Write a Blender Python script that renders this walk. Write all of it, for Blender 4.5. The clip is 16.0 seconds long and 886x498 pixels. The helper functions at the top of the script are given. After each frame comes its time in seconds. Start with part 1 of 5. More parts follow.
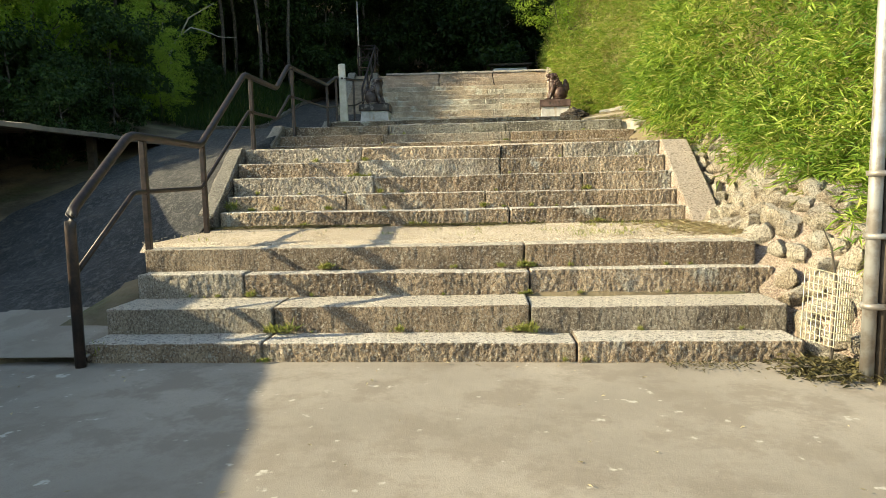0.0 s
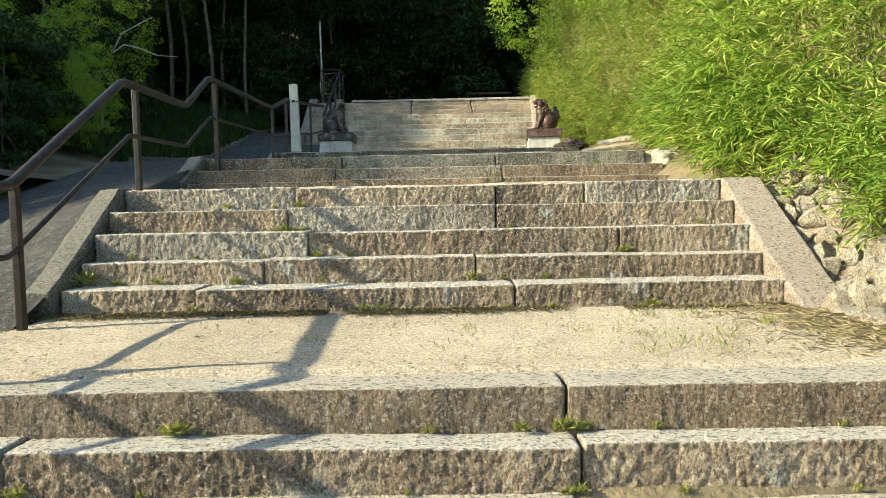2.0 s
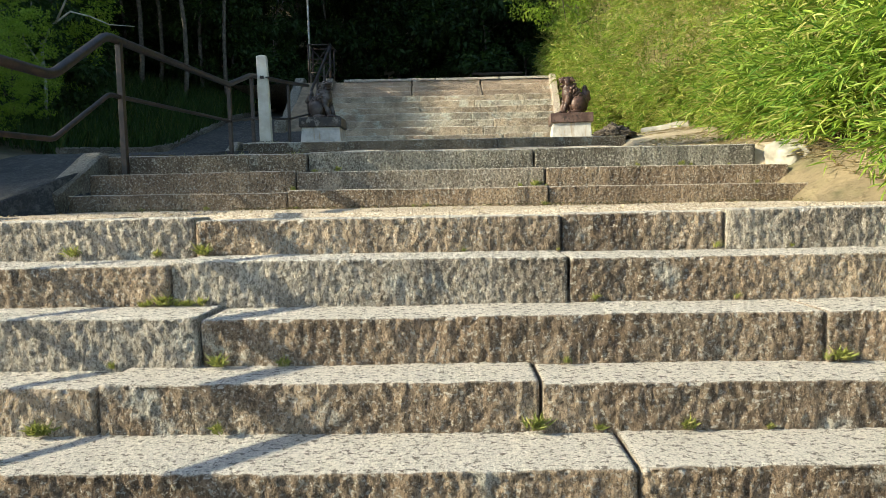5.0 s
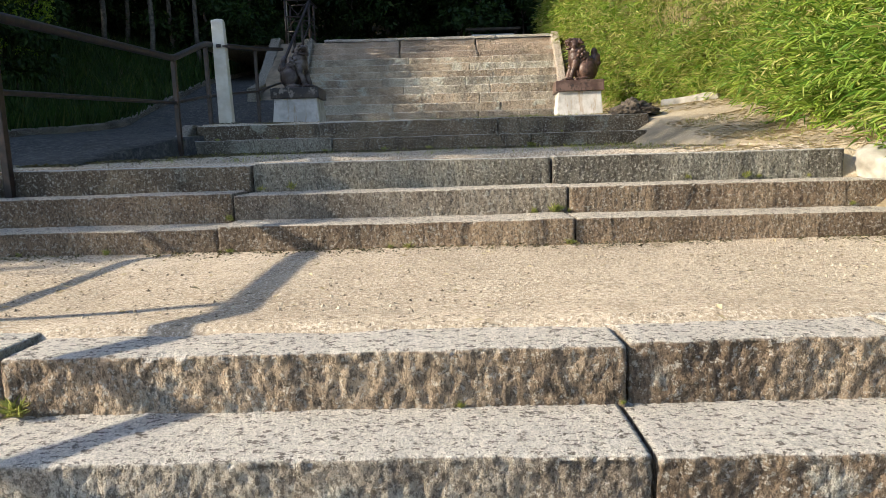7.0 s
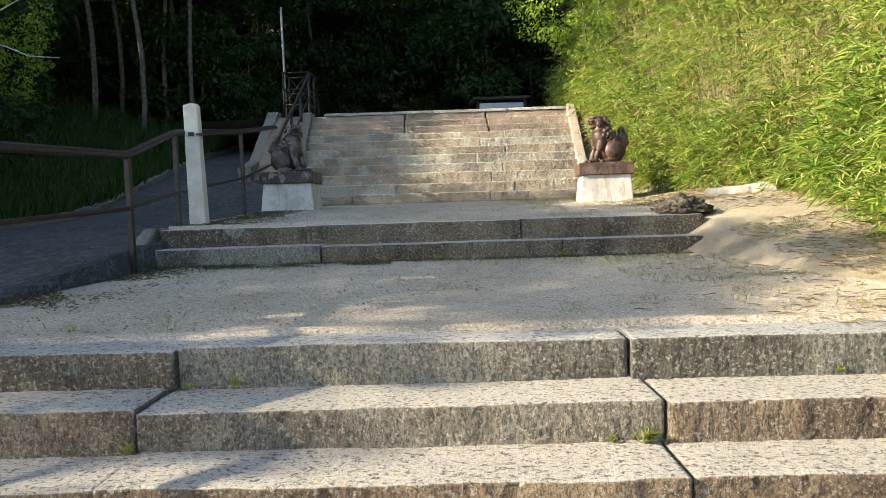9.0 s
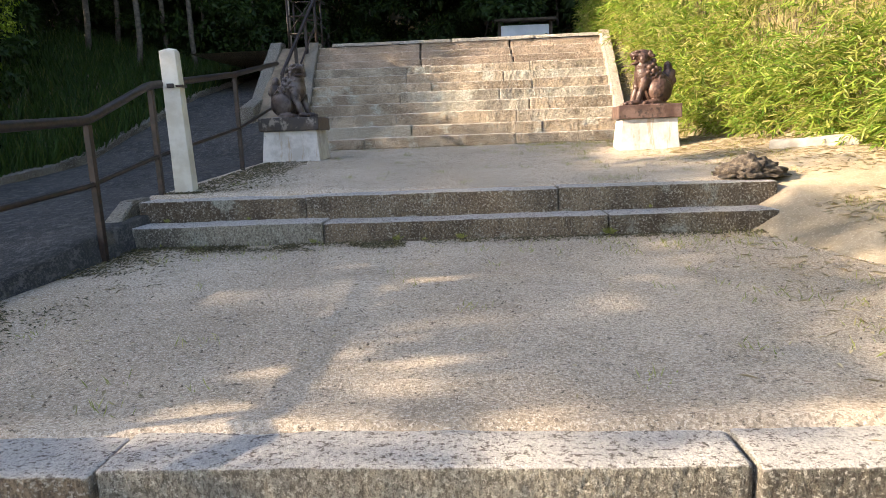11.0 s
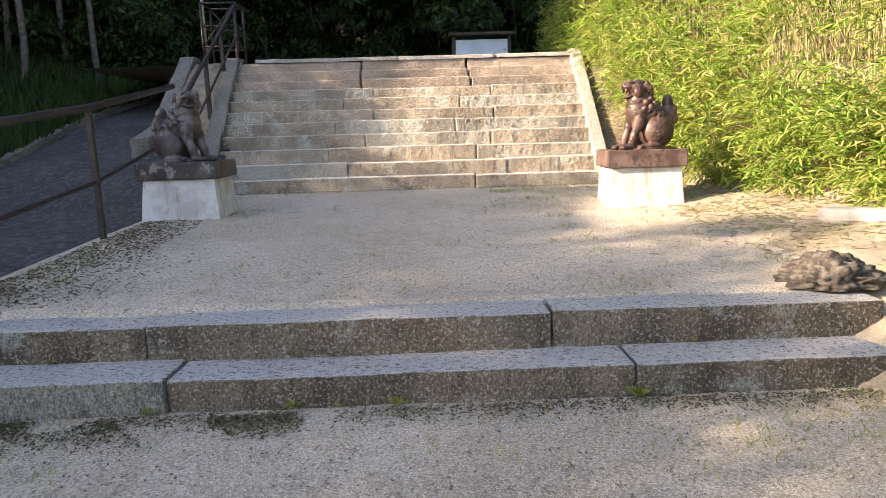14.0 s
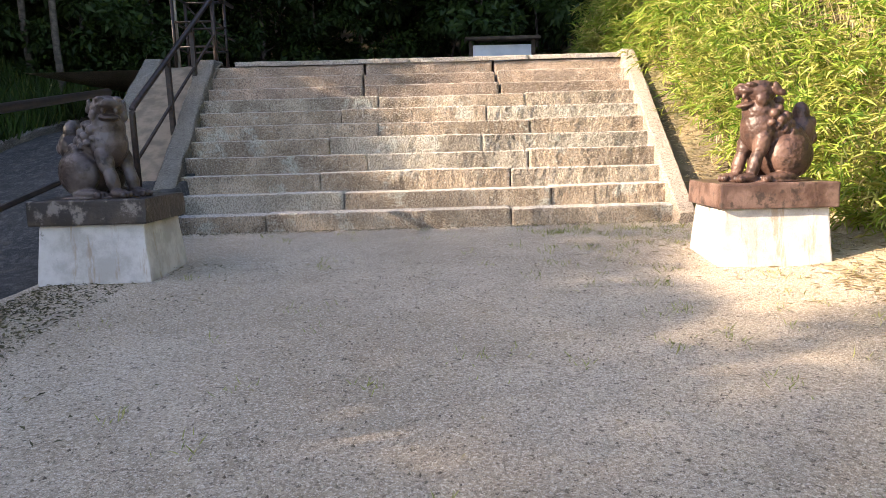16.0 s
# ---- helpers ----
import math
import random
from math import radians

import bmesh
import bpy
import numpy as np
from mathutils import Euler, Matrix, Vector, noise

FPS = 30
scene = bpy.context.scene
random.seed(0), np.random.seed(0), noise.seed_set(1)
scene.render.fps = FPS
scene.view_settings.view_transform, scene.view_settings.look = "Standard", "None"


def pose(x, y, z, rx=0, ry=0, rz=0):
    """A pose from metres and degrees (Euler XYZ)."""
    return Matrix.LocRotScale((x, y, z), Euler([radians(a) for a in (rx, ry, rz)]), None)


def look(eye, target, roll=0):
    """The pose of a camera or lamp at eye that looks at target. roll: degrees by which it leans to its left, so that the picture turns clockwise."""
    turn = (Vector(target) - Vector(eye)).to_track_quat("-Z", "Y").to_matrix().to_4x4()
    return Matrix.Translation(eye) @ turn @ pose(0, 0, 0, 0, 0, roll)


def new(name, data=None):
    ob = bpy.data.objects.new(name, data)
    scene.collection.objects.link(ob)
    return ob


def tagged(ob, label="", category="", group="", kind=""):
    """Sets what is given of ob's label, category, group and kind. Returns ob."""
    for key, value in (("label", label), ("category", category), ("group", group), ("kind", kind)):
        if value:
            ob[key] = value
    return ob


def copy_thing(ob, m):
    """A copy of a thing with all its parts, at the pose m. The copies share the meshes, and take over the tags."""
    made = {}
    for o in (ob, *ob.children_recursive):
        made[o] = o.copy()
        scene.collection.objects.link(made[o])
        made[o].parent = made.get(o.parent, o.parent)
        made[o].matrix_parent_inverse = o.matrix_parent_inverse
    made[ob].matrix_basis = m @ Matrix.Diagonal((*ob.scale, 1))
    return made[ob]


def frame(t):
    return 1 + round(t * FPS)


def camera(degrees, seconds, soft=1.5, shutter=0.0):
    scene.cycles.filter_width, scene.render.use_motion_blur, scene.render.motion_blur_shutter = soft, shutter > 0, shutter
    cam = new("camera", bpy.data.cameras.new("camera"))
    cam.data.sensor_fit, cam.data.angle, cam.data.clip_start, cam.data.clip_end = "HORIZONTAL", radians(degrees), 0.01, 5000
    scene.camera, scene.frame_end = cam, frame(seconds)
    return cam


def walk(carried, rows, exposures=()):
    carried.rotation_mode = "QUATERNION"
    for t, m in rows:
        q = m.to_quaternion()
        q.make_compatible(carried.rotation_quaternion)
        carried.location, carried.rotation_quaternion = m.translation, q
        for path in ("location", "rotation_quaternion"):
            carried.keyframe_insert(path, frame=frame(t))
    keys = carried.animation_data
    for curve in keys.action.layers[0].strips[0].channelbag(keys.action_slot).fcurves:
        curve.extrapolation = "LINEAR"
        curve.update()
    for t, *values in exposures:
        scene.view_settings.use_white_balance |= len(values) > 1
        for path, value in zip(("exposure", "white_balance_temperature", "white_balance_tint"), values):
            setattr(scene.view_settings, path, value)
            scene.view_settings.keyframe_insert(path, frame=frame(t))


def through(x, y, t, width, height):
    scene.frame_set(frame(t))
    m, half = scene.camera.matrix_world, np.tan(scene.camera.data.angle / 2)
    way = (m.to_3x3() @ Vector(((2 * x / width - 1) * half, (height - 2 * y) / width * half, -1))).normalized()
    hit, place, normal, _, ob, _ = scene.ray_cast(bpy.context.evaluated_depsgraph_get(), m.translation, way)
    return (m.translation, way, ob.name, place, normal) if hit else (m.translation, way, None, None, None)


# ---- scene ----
cam = camera(69.5, 16.0, soft=0.6)
METRES, EYE, TILT, LEAN, TURN = 13.8, 1.29, 0.0, 0.0, 3.4
ROWS = [
    (0.0, 0.0, 0.0, 0.0, -0.12, -6.06, 1.16),
    (0.5, -0.0029, 0.0529, 0.0031, -0.23, -5.25, 1.15),
    (1.0, -0.0008, 0.0998, 0.0056, -1.73, -4.53, 1.33),
    (1.5, 0.0005, 0.1437, 0.0118, -1.51, -4.26, 1.31),
    (2.0, 0.0035, 0.1838, 0.0146, -2.46, -3.22, 1.08),
    (2.5, 0.0052, 0.2257, 0.0169, -2.33, -1.77, 0.88),
    (3.0, 0.0053, 0.2607, 0.0201, -2.51, -2.22, 1.02),
    (3.5, 0.0054, 0.298, 0.0201, -2.12, -2.29, 0.9),
    (4.0, 0.0012, 0.3269, 0.0222, -2.22, -2.32, 0.65),
    (6.5, 0.0109, 0.4371, 0.0672, -2.56, -8.63, 1.7),
    (7.0, 0.0123, 0.4676, 0.0712, -2.84, -8.65, 1.54),
    (7.5, 0.0182, 0.5013, 0.0729, -3.17, -6.25, 1.52),
    (8.0, 0.0176, 0.5311, 0.0769, -2.8, -3.23, 1.23),
    (8.5, 0.0154, 0.5542, 0.0925, -2.71, -3.04, 1.54),
    (11.0, 0.014, 0.6448, 0.137, -0.83, -10.41, 2.15),
    (11.5, 0.0184, 0.6703, 0.1367, -0.8, -11.57, 2.39),
    (12.0, 0.0217, 0.704, 0.1397, -0.41, -10.28, 1.92),
    (12.5, 0.0247, 0.7327, 0.1417, -1.27, -8.93, 1.94),
    (13.0, 0.0291, 0.7597, 0.1524, -1.55, -9.34, 1.9),
    (13.5, 0.0273, 0.7818, 0.1635, -1.7, -8.68, 1.69),
    (14.0, 0.0284, 0.8019, 0.1681, -4.91, -9.74, 1.66),
    (14.5, 0.0269, 0.8304, 0.1772, -5.35, -9.11, 1.76),
    (15.0, 0.0228, 0.8687, 0.1795, -5.18, -8.96, 1.58),
    (15.5, 0.0245, 0.9132, 0.1776, -4.54, -8.01, 1.66),
    (16.0, 0.0292, 0.9621, 0.1761, -4.13, -8.59, 1.56),
]
EXPOSURES = [(0.0, 1.22, 7000, 2), (1.5, 1.28, 6450, -1), (4.0, 1.27, 6300, -1), (6.5, 1.1, 6150, 13), (7.5, 1.14, 6100, 12), (8.5, 1.36, 6150, 9), (11.0, 1.9, 6800, 19), (12.0, 1.92, 6750, 19), (13.0, 2.03, 6650, 20), (14.5, 2.03, 6600, 22), (16.0, 2.03, 6650, 23)]
walk(cam, [(t, pose(0, 0, EYE, TILT, LEAN, TURN) @ pose(METRES * x, METRES * y, METRES * z, 90 + pitch, roll, yaw)) for t, x, y, z, yaw, pitch, roll in ROWS], EXPOSURES)

# ---- sky, sun ----
SUN = Vector((2.1, 0.44, -1.0)).normalized()
world = bpy.data.worlds.new("sky")
scene.world = world
world.use_nodes = True
wn = world.node_tree
sky = wn.nodes.new("ShaderNodeTexSky")
sky.sky_type, sky.sun_disc = "NISHITA", False
sky.sun_elevation = math.asin(-SUN.z)
sky.sun_rotation = math.atan2(-SUN.x, -SUN.y)
wn.links.new(sky.outputs[0], wn.nodes["Background"].inputs[0])
wn.nodes["Background"].inputs[1].default_value = 0.15
sun = new("sun", bpy.data.lights.new("sun", "SUN"))
sun.data.energy, sun.data.angle, sun.data.color = 5.0, radians(0.6), (1.0, 0.875, 0.64)
sun.matrix_world = look((0, 0, 40), Vector((0, 0, 40)) + SUN)


# ---- materials ----
class Nodes:
    """Short hand for a node material whose patterns lie in world metres."""

    def __init__(self, name, rough=0.8, metal=0.0):
        self.mat = bpy.data.materials.new(name)
        self.mat.use_nodes = True
        self.t = self.mat.node_tree
        self.b = self.t.nodes["Principled BSDF"]
        self.b.inputs["Roughness"].default_value = rough
        self.b.inputs["Metallic"].default_value = metal
        self.b.inputs["Specular IOR Level"].default_value = 0.3
        self.pos = self.t.nodes.new("ShaderNodeNewGeometry").outputs["Position"]

    def put(self, value, socket):
        if hasattr(value, "is_output"):
            self.t.links.new(value, socket)
        elif isinstance(value, tuple):
            socket.default_value = (*value, 1.0) if len(value) == 3 else value
        else:
            socket.default_value = value

    def stretch(self, x, y, z):
        m = self.t.nodes.new("ShaderNodeMapping")
        m.inputs["Scale"].default_value = (x, y, z)
        self.t.links.new(self.pos, m.inputs[0])
        return m.outputs[0]

    def noise(self, scale, detail=4.0, rough=0.55, vec=None):
        n = self.t.nodes.new("ShaderNodeTexNoise")
        n.inputs["Scale"].default_value, n.inputs["Detail"].default_value, n.inputs["Roughness"].default_value = scale, detail, rough
        self.t.links.new(vec or self.pos, n.inputs["Vector"])
        return n.outputs["Fac"]

    def cells(self, scale, out="Distance", feature="F1", vec=None):
        n = self.t.nodes.new("ShaderNodeTexVoronoi")
        n.feature = feature
        n.inputs["Scale"].default_value = scale
        self.t.links.new(vec or self.pos, n.inputs["Vector"])
        return n.outputs[out]

    def ramp(self, fac, lo, hi):
        n = self.t.nodes.new("ShaderNodeMapRange")
        n.interpolation_type = "SMOOTHSTEP"
        self.put(fac, n.inputs[0])
        n.inputs[1].default_value, n.inputs[2].default_value = lo, hi
        return n.outputs[0]

    def mix(self, fac, a, b, kind="MIX"):
        n = self.t.nodes.new("ShaderNodeMix")
        n.data_type, n.blend_type = "RGBA", kind
        self.put(fac, n.inputs[0]), self.put(a, n.inputs[6]), self.put(b, n.inputs[7])
        return n.outputs[2]

    def maths(self, op, a, b=0.0):
        n = self.t.nodes.new("ShaderNodeMath")
        n.operation = op
        self.put(a, n.inputs[0]), self.put(b, n.inputs[1])
        return n.outputs[0]

    def each(self):
        return self.t.nodes.new("ShaderNodeObjectInfo").outputs["Random"]

    def island(self):
        return self.t.nodes.new("ShaderNodeNewGeometry").outputs["Random Per Island"]

    def up(self):
        s = self.t.nodes.new("ShaderNodeSeparateXYZ")
        self.t.links.new(self.t.nodes.new("ShaderNodeNewGeometry").outputs["Normal"], s.inputs[0])
        return s.outputs[2]

    def bump(self, height, strength, distance):
        n = self.t.nodes.new("ShaderNodeBump")
        n.inputs["Strength"].default_value, n.inputs["Distance"].default_value = strength, distance
        self.t.links.new(height, n.inputs["Height"])
        if self.b.inputs["Normal"].is_linked:
            self.t.links.new(self.b.inputs["Normal"].links[0].from_socket, n.inputs["Normal"])
        self.t.links.new(n.outputs[0], self.b.inputs["Normal"])
        return self

    def colour(self, value):
        self.put(value, self.b.inputs["Base Color"])
        return self


def stone_material(name, pale, mid, dark, lichen, tread, streak=0.3, lichen_from=0.56, worn=0.0):
    """Hewn granite: gritty, stained fronts; treads swept pale and painted brighter for the sun on them, with dark pits
    left by the chisel.
    """
    m = Nodes(name, 0.85)
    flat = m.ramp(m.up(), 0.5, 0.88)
    c = m.mix(m.ramp(m.noise(2.6, 5), 0.36, 0.66), mid, pale)
    c = m.mix(m.maths("MULTIPLY", m.each(), 0.55), c, m.mix(0.6, c, (0.30, 0.20, 0.13)))
    c = m.mix(m.maths("MULTIPLY", m.ramp(m.each(), 0.68, 0.92), 0.45), c, lichen)
    c = m.mix(m.maths("MULTIPLY", m.ramp(m.noise(1.2, 5, 0.6), 0.45, 0.63), 0.6), c, dark)
    c = m.mix(m.maths("MULTIPLY", m.ramp(m.noise(3.0, 5, 0.65, vec=m.stretch(3.2, 3.2, 0.8)), 0.5, 0.66), streak * 0.7), c, dark)
    c = m.mix(m.maths("MULTIPLY", m.ramp(m.noise(2.0, 6, 0.7, vec=m.stretch(1, 1.3, 1.1)), lichen_from, lichen_from + 0.1), 0.7), c, lichen)
    # Upward faces go paler: swept stone, plus sunlight on the treads in the colour.
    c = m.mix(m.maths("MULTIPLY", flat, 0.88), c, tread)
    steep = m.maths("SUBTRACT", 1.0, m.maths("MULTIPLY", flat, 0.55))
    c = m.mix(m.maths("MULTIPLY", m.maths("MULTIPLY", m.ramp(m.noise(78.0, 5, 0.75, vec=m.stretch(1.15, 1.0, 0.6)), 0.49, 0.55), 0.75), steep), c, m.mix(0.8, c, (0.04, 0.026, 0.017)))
    c = m.mix(m.maths("MULTIPLY", m.ramp(m.noise(62.0, 4, 0.75, vec=m.stretch(0.9, 1.1, 1.0)), 0.545, 0.6), 0.58), c, m.mix(0.55, lichen, (0.80, 0.72, 0.6)))
    c = m.mix(m.maths("MULTIPLY", m.ramp(m.noise(150.0, 3, 0.7), 0.53, 0.6), 0.35), c, m.mix(0.7, c, (0.04, 0.028, 0.02)))
    pits = m.maths("MULTIPLY", m.ramp(m.noise(42.0, 6, 0.78, vec=m.stretch(0.85, 1.2, 1)), 0.54, 0.58), flat)
    c = m.mix(m.maths("MULTIPLY", pits, 0.85), c, (0.11, 0.085, 0.062))
    # Convex edges pale: real wear, plus the gleam of sunlit nosings painted in.
    sunlit_wear = m.ramp(m.t.nodes.new("ShaderNodeNewGeometry").outputs["Pointiness"], 0.53, 0.62)
    c = m.mix(m.maths("MULTIPLY", sunlit_wear, worn), c, m.mix(0.5, tread, (0.82, 0.77, 0.68)))
    m.colour(c)
    m.bump(m.noise(42.0, 6, 0.78, vec=m.stretch(0.85, 1.2, 1)), 0.7, 0.02)
    m.bump(m.noise(78.0, 5, 0.75, vec=m.stretch(1.15, 1.0, 0.6)), 1.0, 0.022)
    m.bump(m.noise(36.0, 5, 0.7, vec=m.stretch(1.3, 1.0, 0.6)), 1.0, 0.03)
    m.bump(m.noise(150.0, 3, 0.7), 0.7, 0.005)
    return m.mat


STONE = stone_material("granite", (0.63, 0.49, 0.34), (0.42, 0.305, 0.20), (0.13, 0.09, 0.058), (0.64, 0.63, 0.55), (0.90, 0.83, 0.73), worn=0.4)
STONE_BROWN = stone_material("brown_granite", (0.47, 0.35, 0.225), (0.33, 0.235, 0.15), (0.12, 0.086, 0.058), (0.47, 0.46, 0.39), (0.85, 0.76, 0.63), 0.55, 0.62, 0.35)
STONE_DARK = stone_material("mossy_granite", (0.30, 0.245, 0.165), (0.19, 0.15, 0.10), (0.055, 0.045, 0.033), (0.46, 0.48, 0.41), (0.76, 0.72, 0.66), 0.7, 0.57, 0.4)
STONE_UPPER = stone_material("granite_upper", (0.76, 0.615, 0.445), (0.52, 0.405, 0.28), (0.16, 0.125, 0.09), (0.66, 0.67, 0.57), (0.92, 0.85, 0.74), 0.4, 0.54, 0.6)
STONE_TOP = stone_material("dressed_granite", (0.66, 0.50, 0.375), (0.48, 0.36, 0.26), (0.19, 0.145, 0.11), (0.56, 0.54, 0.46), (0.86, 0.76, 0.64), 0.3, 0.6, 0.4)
COPING = stone_material("pale_coping", (0.74, 0.68, 0.60), (0.62, 0.56, 0.48), (0.30, 0.26, 0.21), (0.74, 0.72, 0.66), (0.86, 0.82, 0.76), 0.2, 0.6)
KERB = stone_material("kerb_stone", (0.30, 0.27, 0.22), (0.20, 0.18, 0.14), (0.08, 0.07, 0.055), (0.30, 0.31, 0.26), (0.32, 0.29, 0.24))
RUBBLE = stone_material("rubble_stone", (0.58, 0.51, 0.39), (0.44, 0.36, 0.26), (0.17, 0.13, 0.09), (0.54, 0.52, 0.45), (0.58, 0.52, 0.42), 0.2)


OLD_PLASTER = stone_material("old_plaster", (0.60, 0.47, 0.37), (0.47, 0.35, 0.27), (0.22, 0.16, 0.12), (0.66, 0.60, 0.50), (0.60, 0.50, 0.41), 0.3, 0.58)


def gravel_material():
    m = Nodes("decomposed_granite", 0.95)
    c = m.mix(m.ramp(m.noise(0.8, 5), 0.35, 0.68), (0.47, 0.375, 0.265), (0.61, 0.505, 0.375))
    c = m.mix(m.maths("MULTIPLY", m.ramp(m.noise(3.5, 6, 0.72), 0.48, 0.64), 0.45), c, (0.34, 0.26, 0.175))
    c = m.mix(m.maths("MULTIPLY", m.ramp(m.noise(62.0, 5, 0.8), 0.48, 0.54), 0.62), c, (0.22, 0.165, 0.115))
    c = m.mix(m.maths("MULTIPLY", m.ramp(m.noise(80.0, 5, 0.8, vec=m.stretch(1, 1.1, 1)), 0.53, 0.58), 0.7), c, (0.84, 0.76, 0.62))
    c = m.mix(m.maths("MULTIPLY", m.ramp(m.noise(30.0, 6, 0.82), 0.58, 0.61), 0.8), c, (0.09, 0.07, 0.05))
    m.colour(c)
    m.bump(m.noise(62.0, 5, 0.8), 1.0, 0.016)
    m.bump(m.noise(9.0, 4), 0.25, 0.02)
    return m.mat


GRAVEL = gravel_material()


def sandy_material():
    m = Nodes("sandy_soil", 0.95)
    c = m.mix(m.ramp(m.noise(1.4, 6, 0.65), 0.38, 0.64), (0.26, 0.205, 0.13), (0.41, 0.335, 0.23))
    c = m.mix(m.maths("MULTIPLY", m.ramp(m.noise(9.0, 6, 0.75), 0.5, 0.6), 0.4), c, (0.26, 0.20, 0.12))
    c = m.mix(m.maths("MULTIPLY", m.ramp(m.noise(60.0, 4, 0.75), 0.54, 0.62), 0.5), c, (0.60, 0.52, 0.38))
    m.colour(c)
    m.bump(m.noise(50.0, 5, 0.8), 0.8, 0.015)
    m.bump(m.noise(7.0, 5), 0.5, 0.04)
    return m.mat


SANDY = sandy_material()


def concrete_material():
    m = Nodes("concrete_forecourt", 0.8)
    c = m.mix(m.ramp(m.noise(0.7, 5), 0.35, 0.7), (0.24, 0.208, 0.166), (0.345, 0.30, 0.243))
    c = m.mix(m.maths("MULTIPLY", m.ramp(m.noise(2.2, 6, 0.7), 0.46, 0.6), 0.75), c, (0.21, 0.175, 0.135))
    c = m.mix(m.maths("MULTIPLY", m.ramp(m.noise(40.0, 5, 0.75), 0.52, 0.62), 0.3), c, (0.24, 0.20, 0.16))
    c = m.mix(m.maths("MULTIPLY", m.ramp(m.noise(160.0, 2), 0.45, 0.75), 0.4), c, (0.2, 0.17, 0.14))
    c = m.mix(m.maths("MULTIPLY", m.ramp(m.noise(9.0, 3), 0.66, 0.74), 0.6), c, (0.58, 0.54, 0.46))
    m.colour(c)
    m.bump(m.noise(160.0, 3), 0.5, 0.003)
    m.bump(m.noise(6.0, 4), 0.4, 0.015)
    return m.mat


CONCRETE = concrete_material()


def asphalt_material():
    m = Nodes("worn_asphalt", 0.9)
    c = m.mix(m.ramp(m.noise(1.3, 5), 0.35, 0.7), (0.036, 0.035, 0.034), (0.062, 0.058, 0.053))
    c = m.mix(m.maths("MULTIPLY", m.ramp(m.noise(6.0, 5), 0.55, 0.75), 0.5), c, (0.16, 0.13, 0.09))
    c = m.mix(m.maths("MULTIPLY", m.ramp(m.noise(45.0, 5, 0.8), 0.52, 0.58), 0.5), c, (0.15, 0.14, 0.125))
    c = m.mix(m.maths("MULTIPLY", m.ramp(m.noise(2.2, 6, 0.75), 0.52, 0.6), 0.5), c, (0.03, 0.03, 0.028))
    m.colour(c)
    c = m.mix(m.maths("MULTIPLY", m.ramp(m.noise(15.0, 6, 0.8, vec=m.stretch(1.0, 0.6, 1.0)), 0.52, 0.58), 0.7), c, (0.14, 0.13, 0.115))
    m.colour(c)
    m.bump(m.noise(15.0, 6, 0.8), 0.7, 0.03)
    m.bump(m.cells(70.0), 0.8, 0.01)
    return m.mat


ASPHALT = asphalt_material()


def earth_material():
    m = Nodes("earth_and_litter", 0.95)
    c = m.mix(m.ramp(m.noise(1.5, 6), 0.35, 0.65), (0.10, 0.08, 0.05), (0.22, 0.17, 0.10))
    c = m.mix(m.maths("MULTIPLY", m.ramp(m.noise(0.8, 6, 0.65), 0.5, 0.65), 0.6), c, (0.07, 0.09, 0.03))
    m.colour(c)
    m.bump(m.noise(12.0, 6), 0.8, 0.05)
    return m.mat


EARTH = earth_material()


def plain(name, base, other, rough=0.7, metal=0.0, scale=8.0, fine=90.0, depth=0.004):
    m = Nodes(name, rough, metal)
    c = m.mix(m.ramp(m.noise(scale, 5, 0.6), 0.38, 0.66), base, other)
    m.colour(c)
    m.bump(m.noise(fine, 3), 0.5, depth)
    return m.mat


RAIL = plain("brown_painted_steel", (0.018, 0.014, 0.012), (0.045, 0.028, 0.022), 0.42, 0.0, 14.0, 120.0, 0.002)
WHITE_STONE = plain("pale_cut_granite", (0.60, 0.57, 0.50), (0.50, 0.46, 0.38), 0.8, 0.0, 6.0, 160.0, 0.003)


def plinth_material():
    m = Nodes("plinth_cement", 0.8)
    c = m.mix(m.ramp(m.noise(4.0, 6, 0.65), 0.38, 0.64), (0.54, 0.515, 0.48), (0.38, 0.355, 0.32))
    c = m.mix(m.maths("MULTIPLY", m.ramp(m.noise(5.0, 5, 0.7, vec=m.stretch(2.2, 2.2, 0.35)), 0.54, 0.68), 0.65), c, (0.30, 0.21, 0.12))
    c = m.mix(m.maths("MULTIPLY", m.ramp(m.noise(2.6, 6, 0.7), 0.60, 0.70), 0.8), c, (0.10, 0.085, 0.07))
    m.colour(c)
    m.bump(m.noise(70.0, 4, 0.7), 0.6, 0.005)
    return m.mat


PLINTH_LIGHT = plinth_material()
DARK_WOOD = plain("dark_timber", (0.05, 0.038, 0.028), (0.09, 0.07, 0.05), 0.8, 0.0, 6.0, 60.0, 0.004)
TRODDEN = plain("trodden_earth", (0.27, 0.205, 0.14), (0.16, 0.125, 0.085), 0.95, 0.0, 5.0, 70.0, 0.012)
ROTTEN = plain("rotten_wood", (0.04, 0.031, 0.024), (0.12, 0.098, 0.074), 0.9, 0.0, 22.0, 70.0, 0.012)
ROOF = plain("weathered_roof_sheet", (0.26, 0.22, 0.17), (0.17, 0.14, 0.11), 0.75, 0.0, 3.0, 50.0, 0.005)
BARK = plain("bark", (0.06, 0.05, 0.04), (0.135, 0.115, 0.09), 0.9, 0.0, 12.0, 50.0, 0.02)
STEEL = plain("galvanised_steel", (0.36, 0.35, 0.33), (0.24, 0.21, 0.18), 0.5, 0.5, 9.0, 90.0, 0.001)
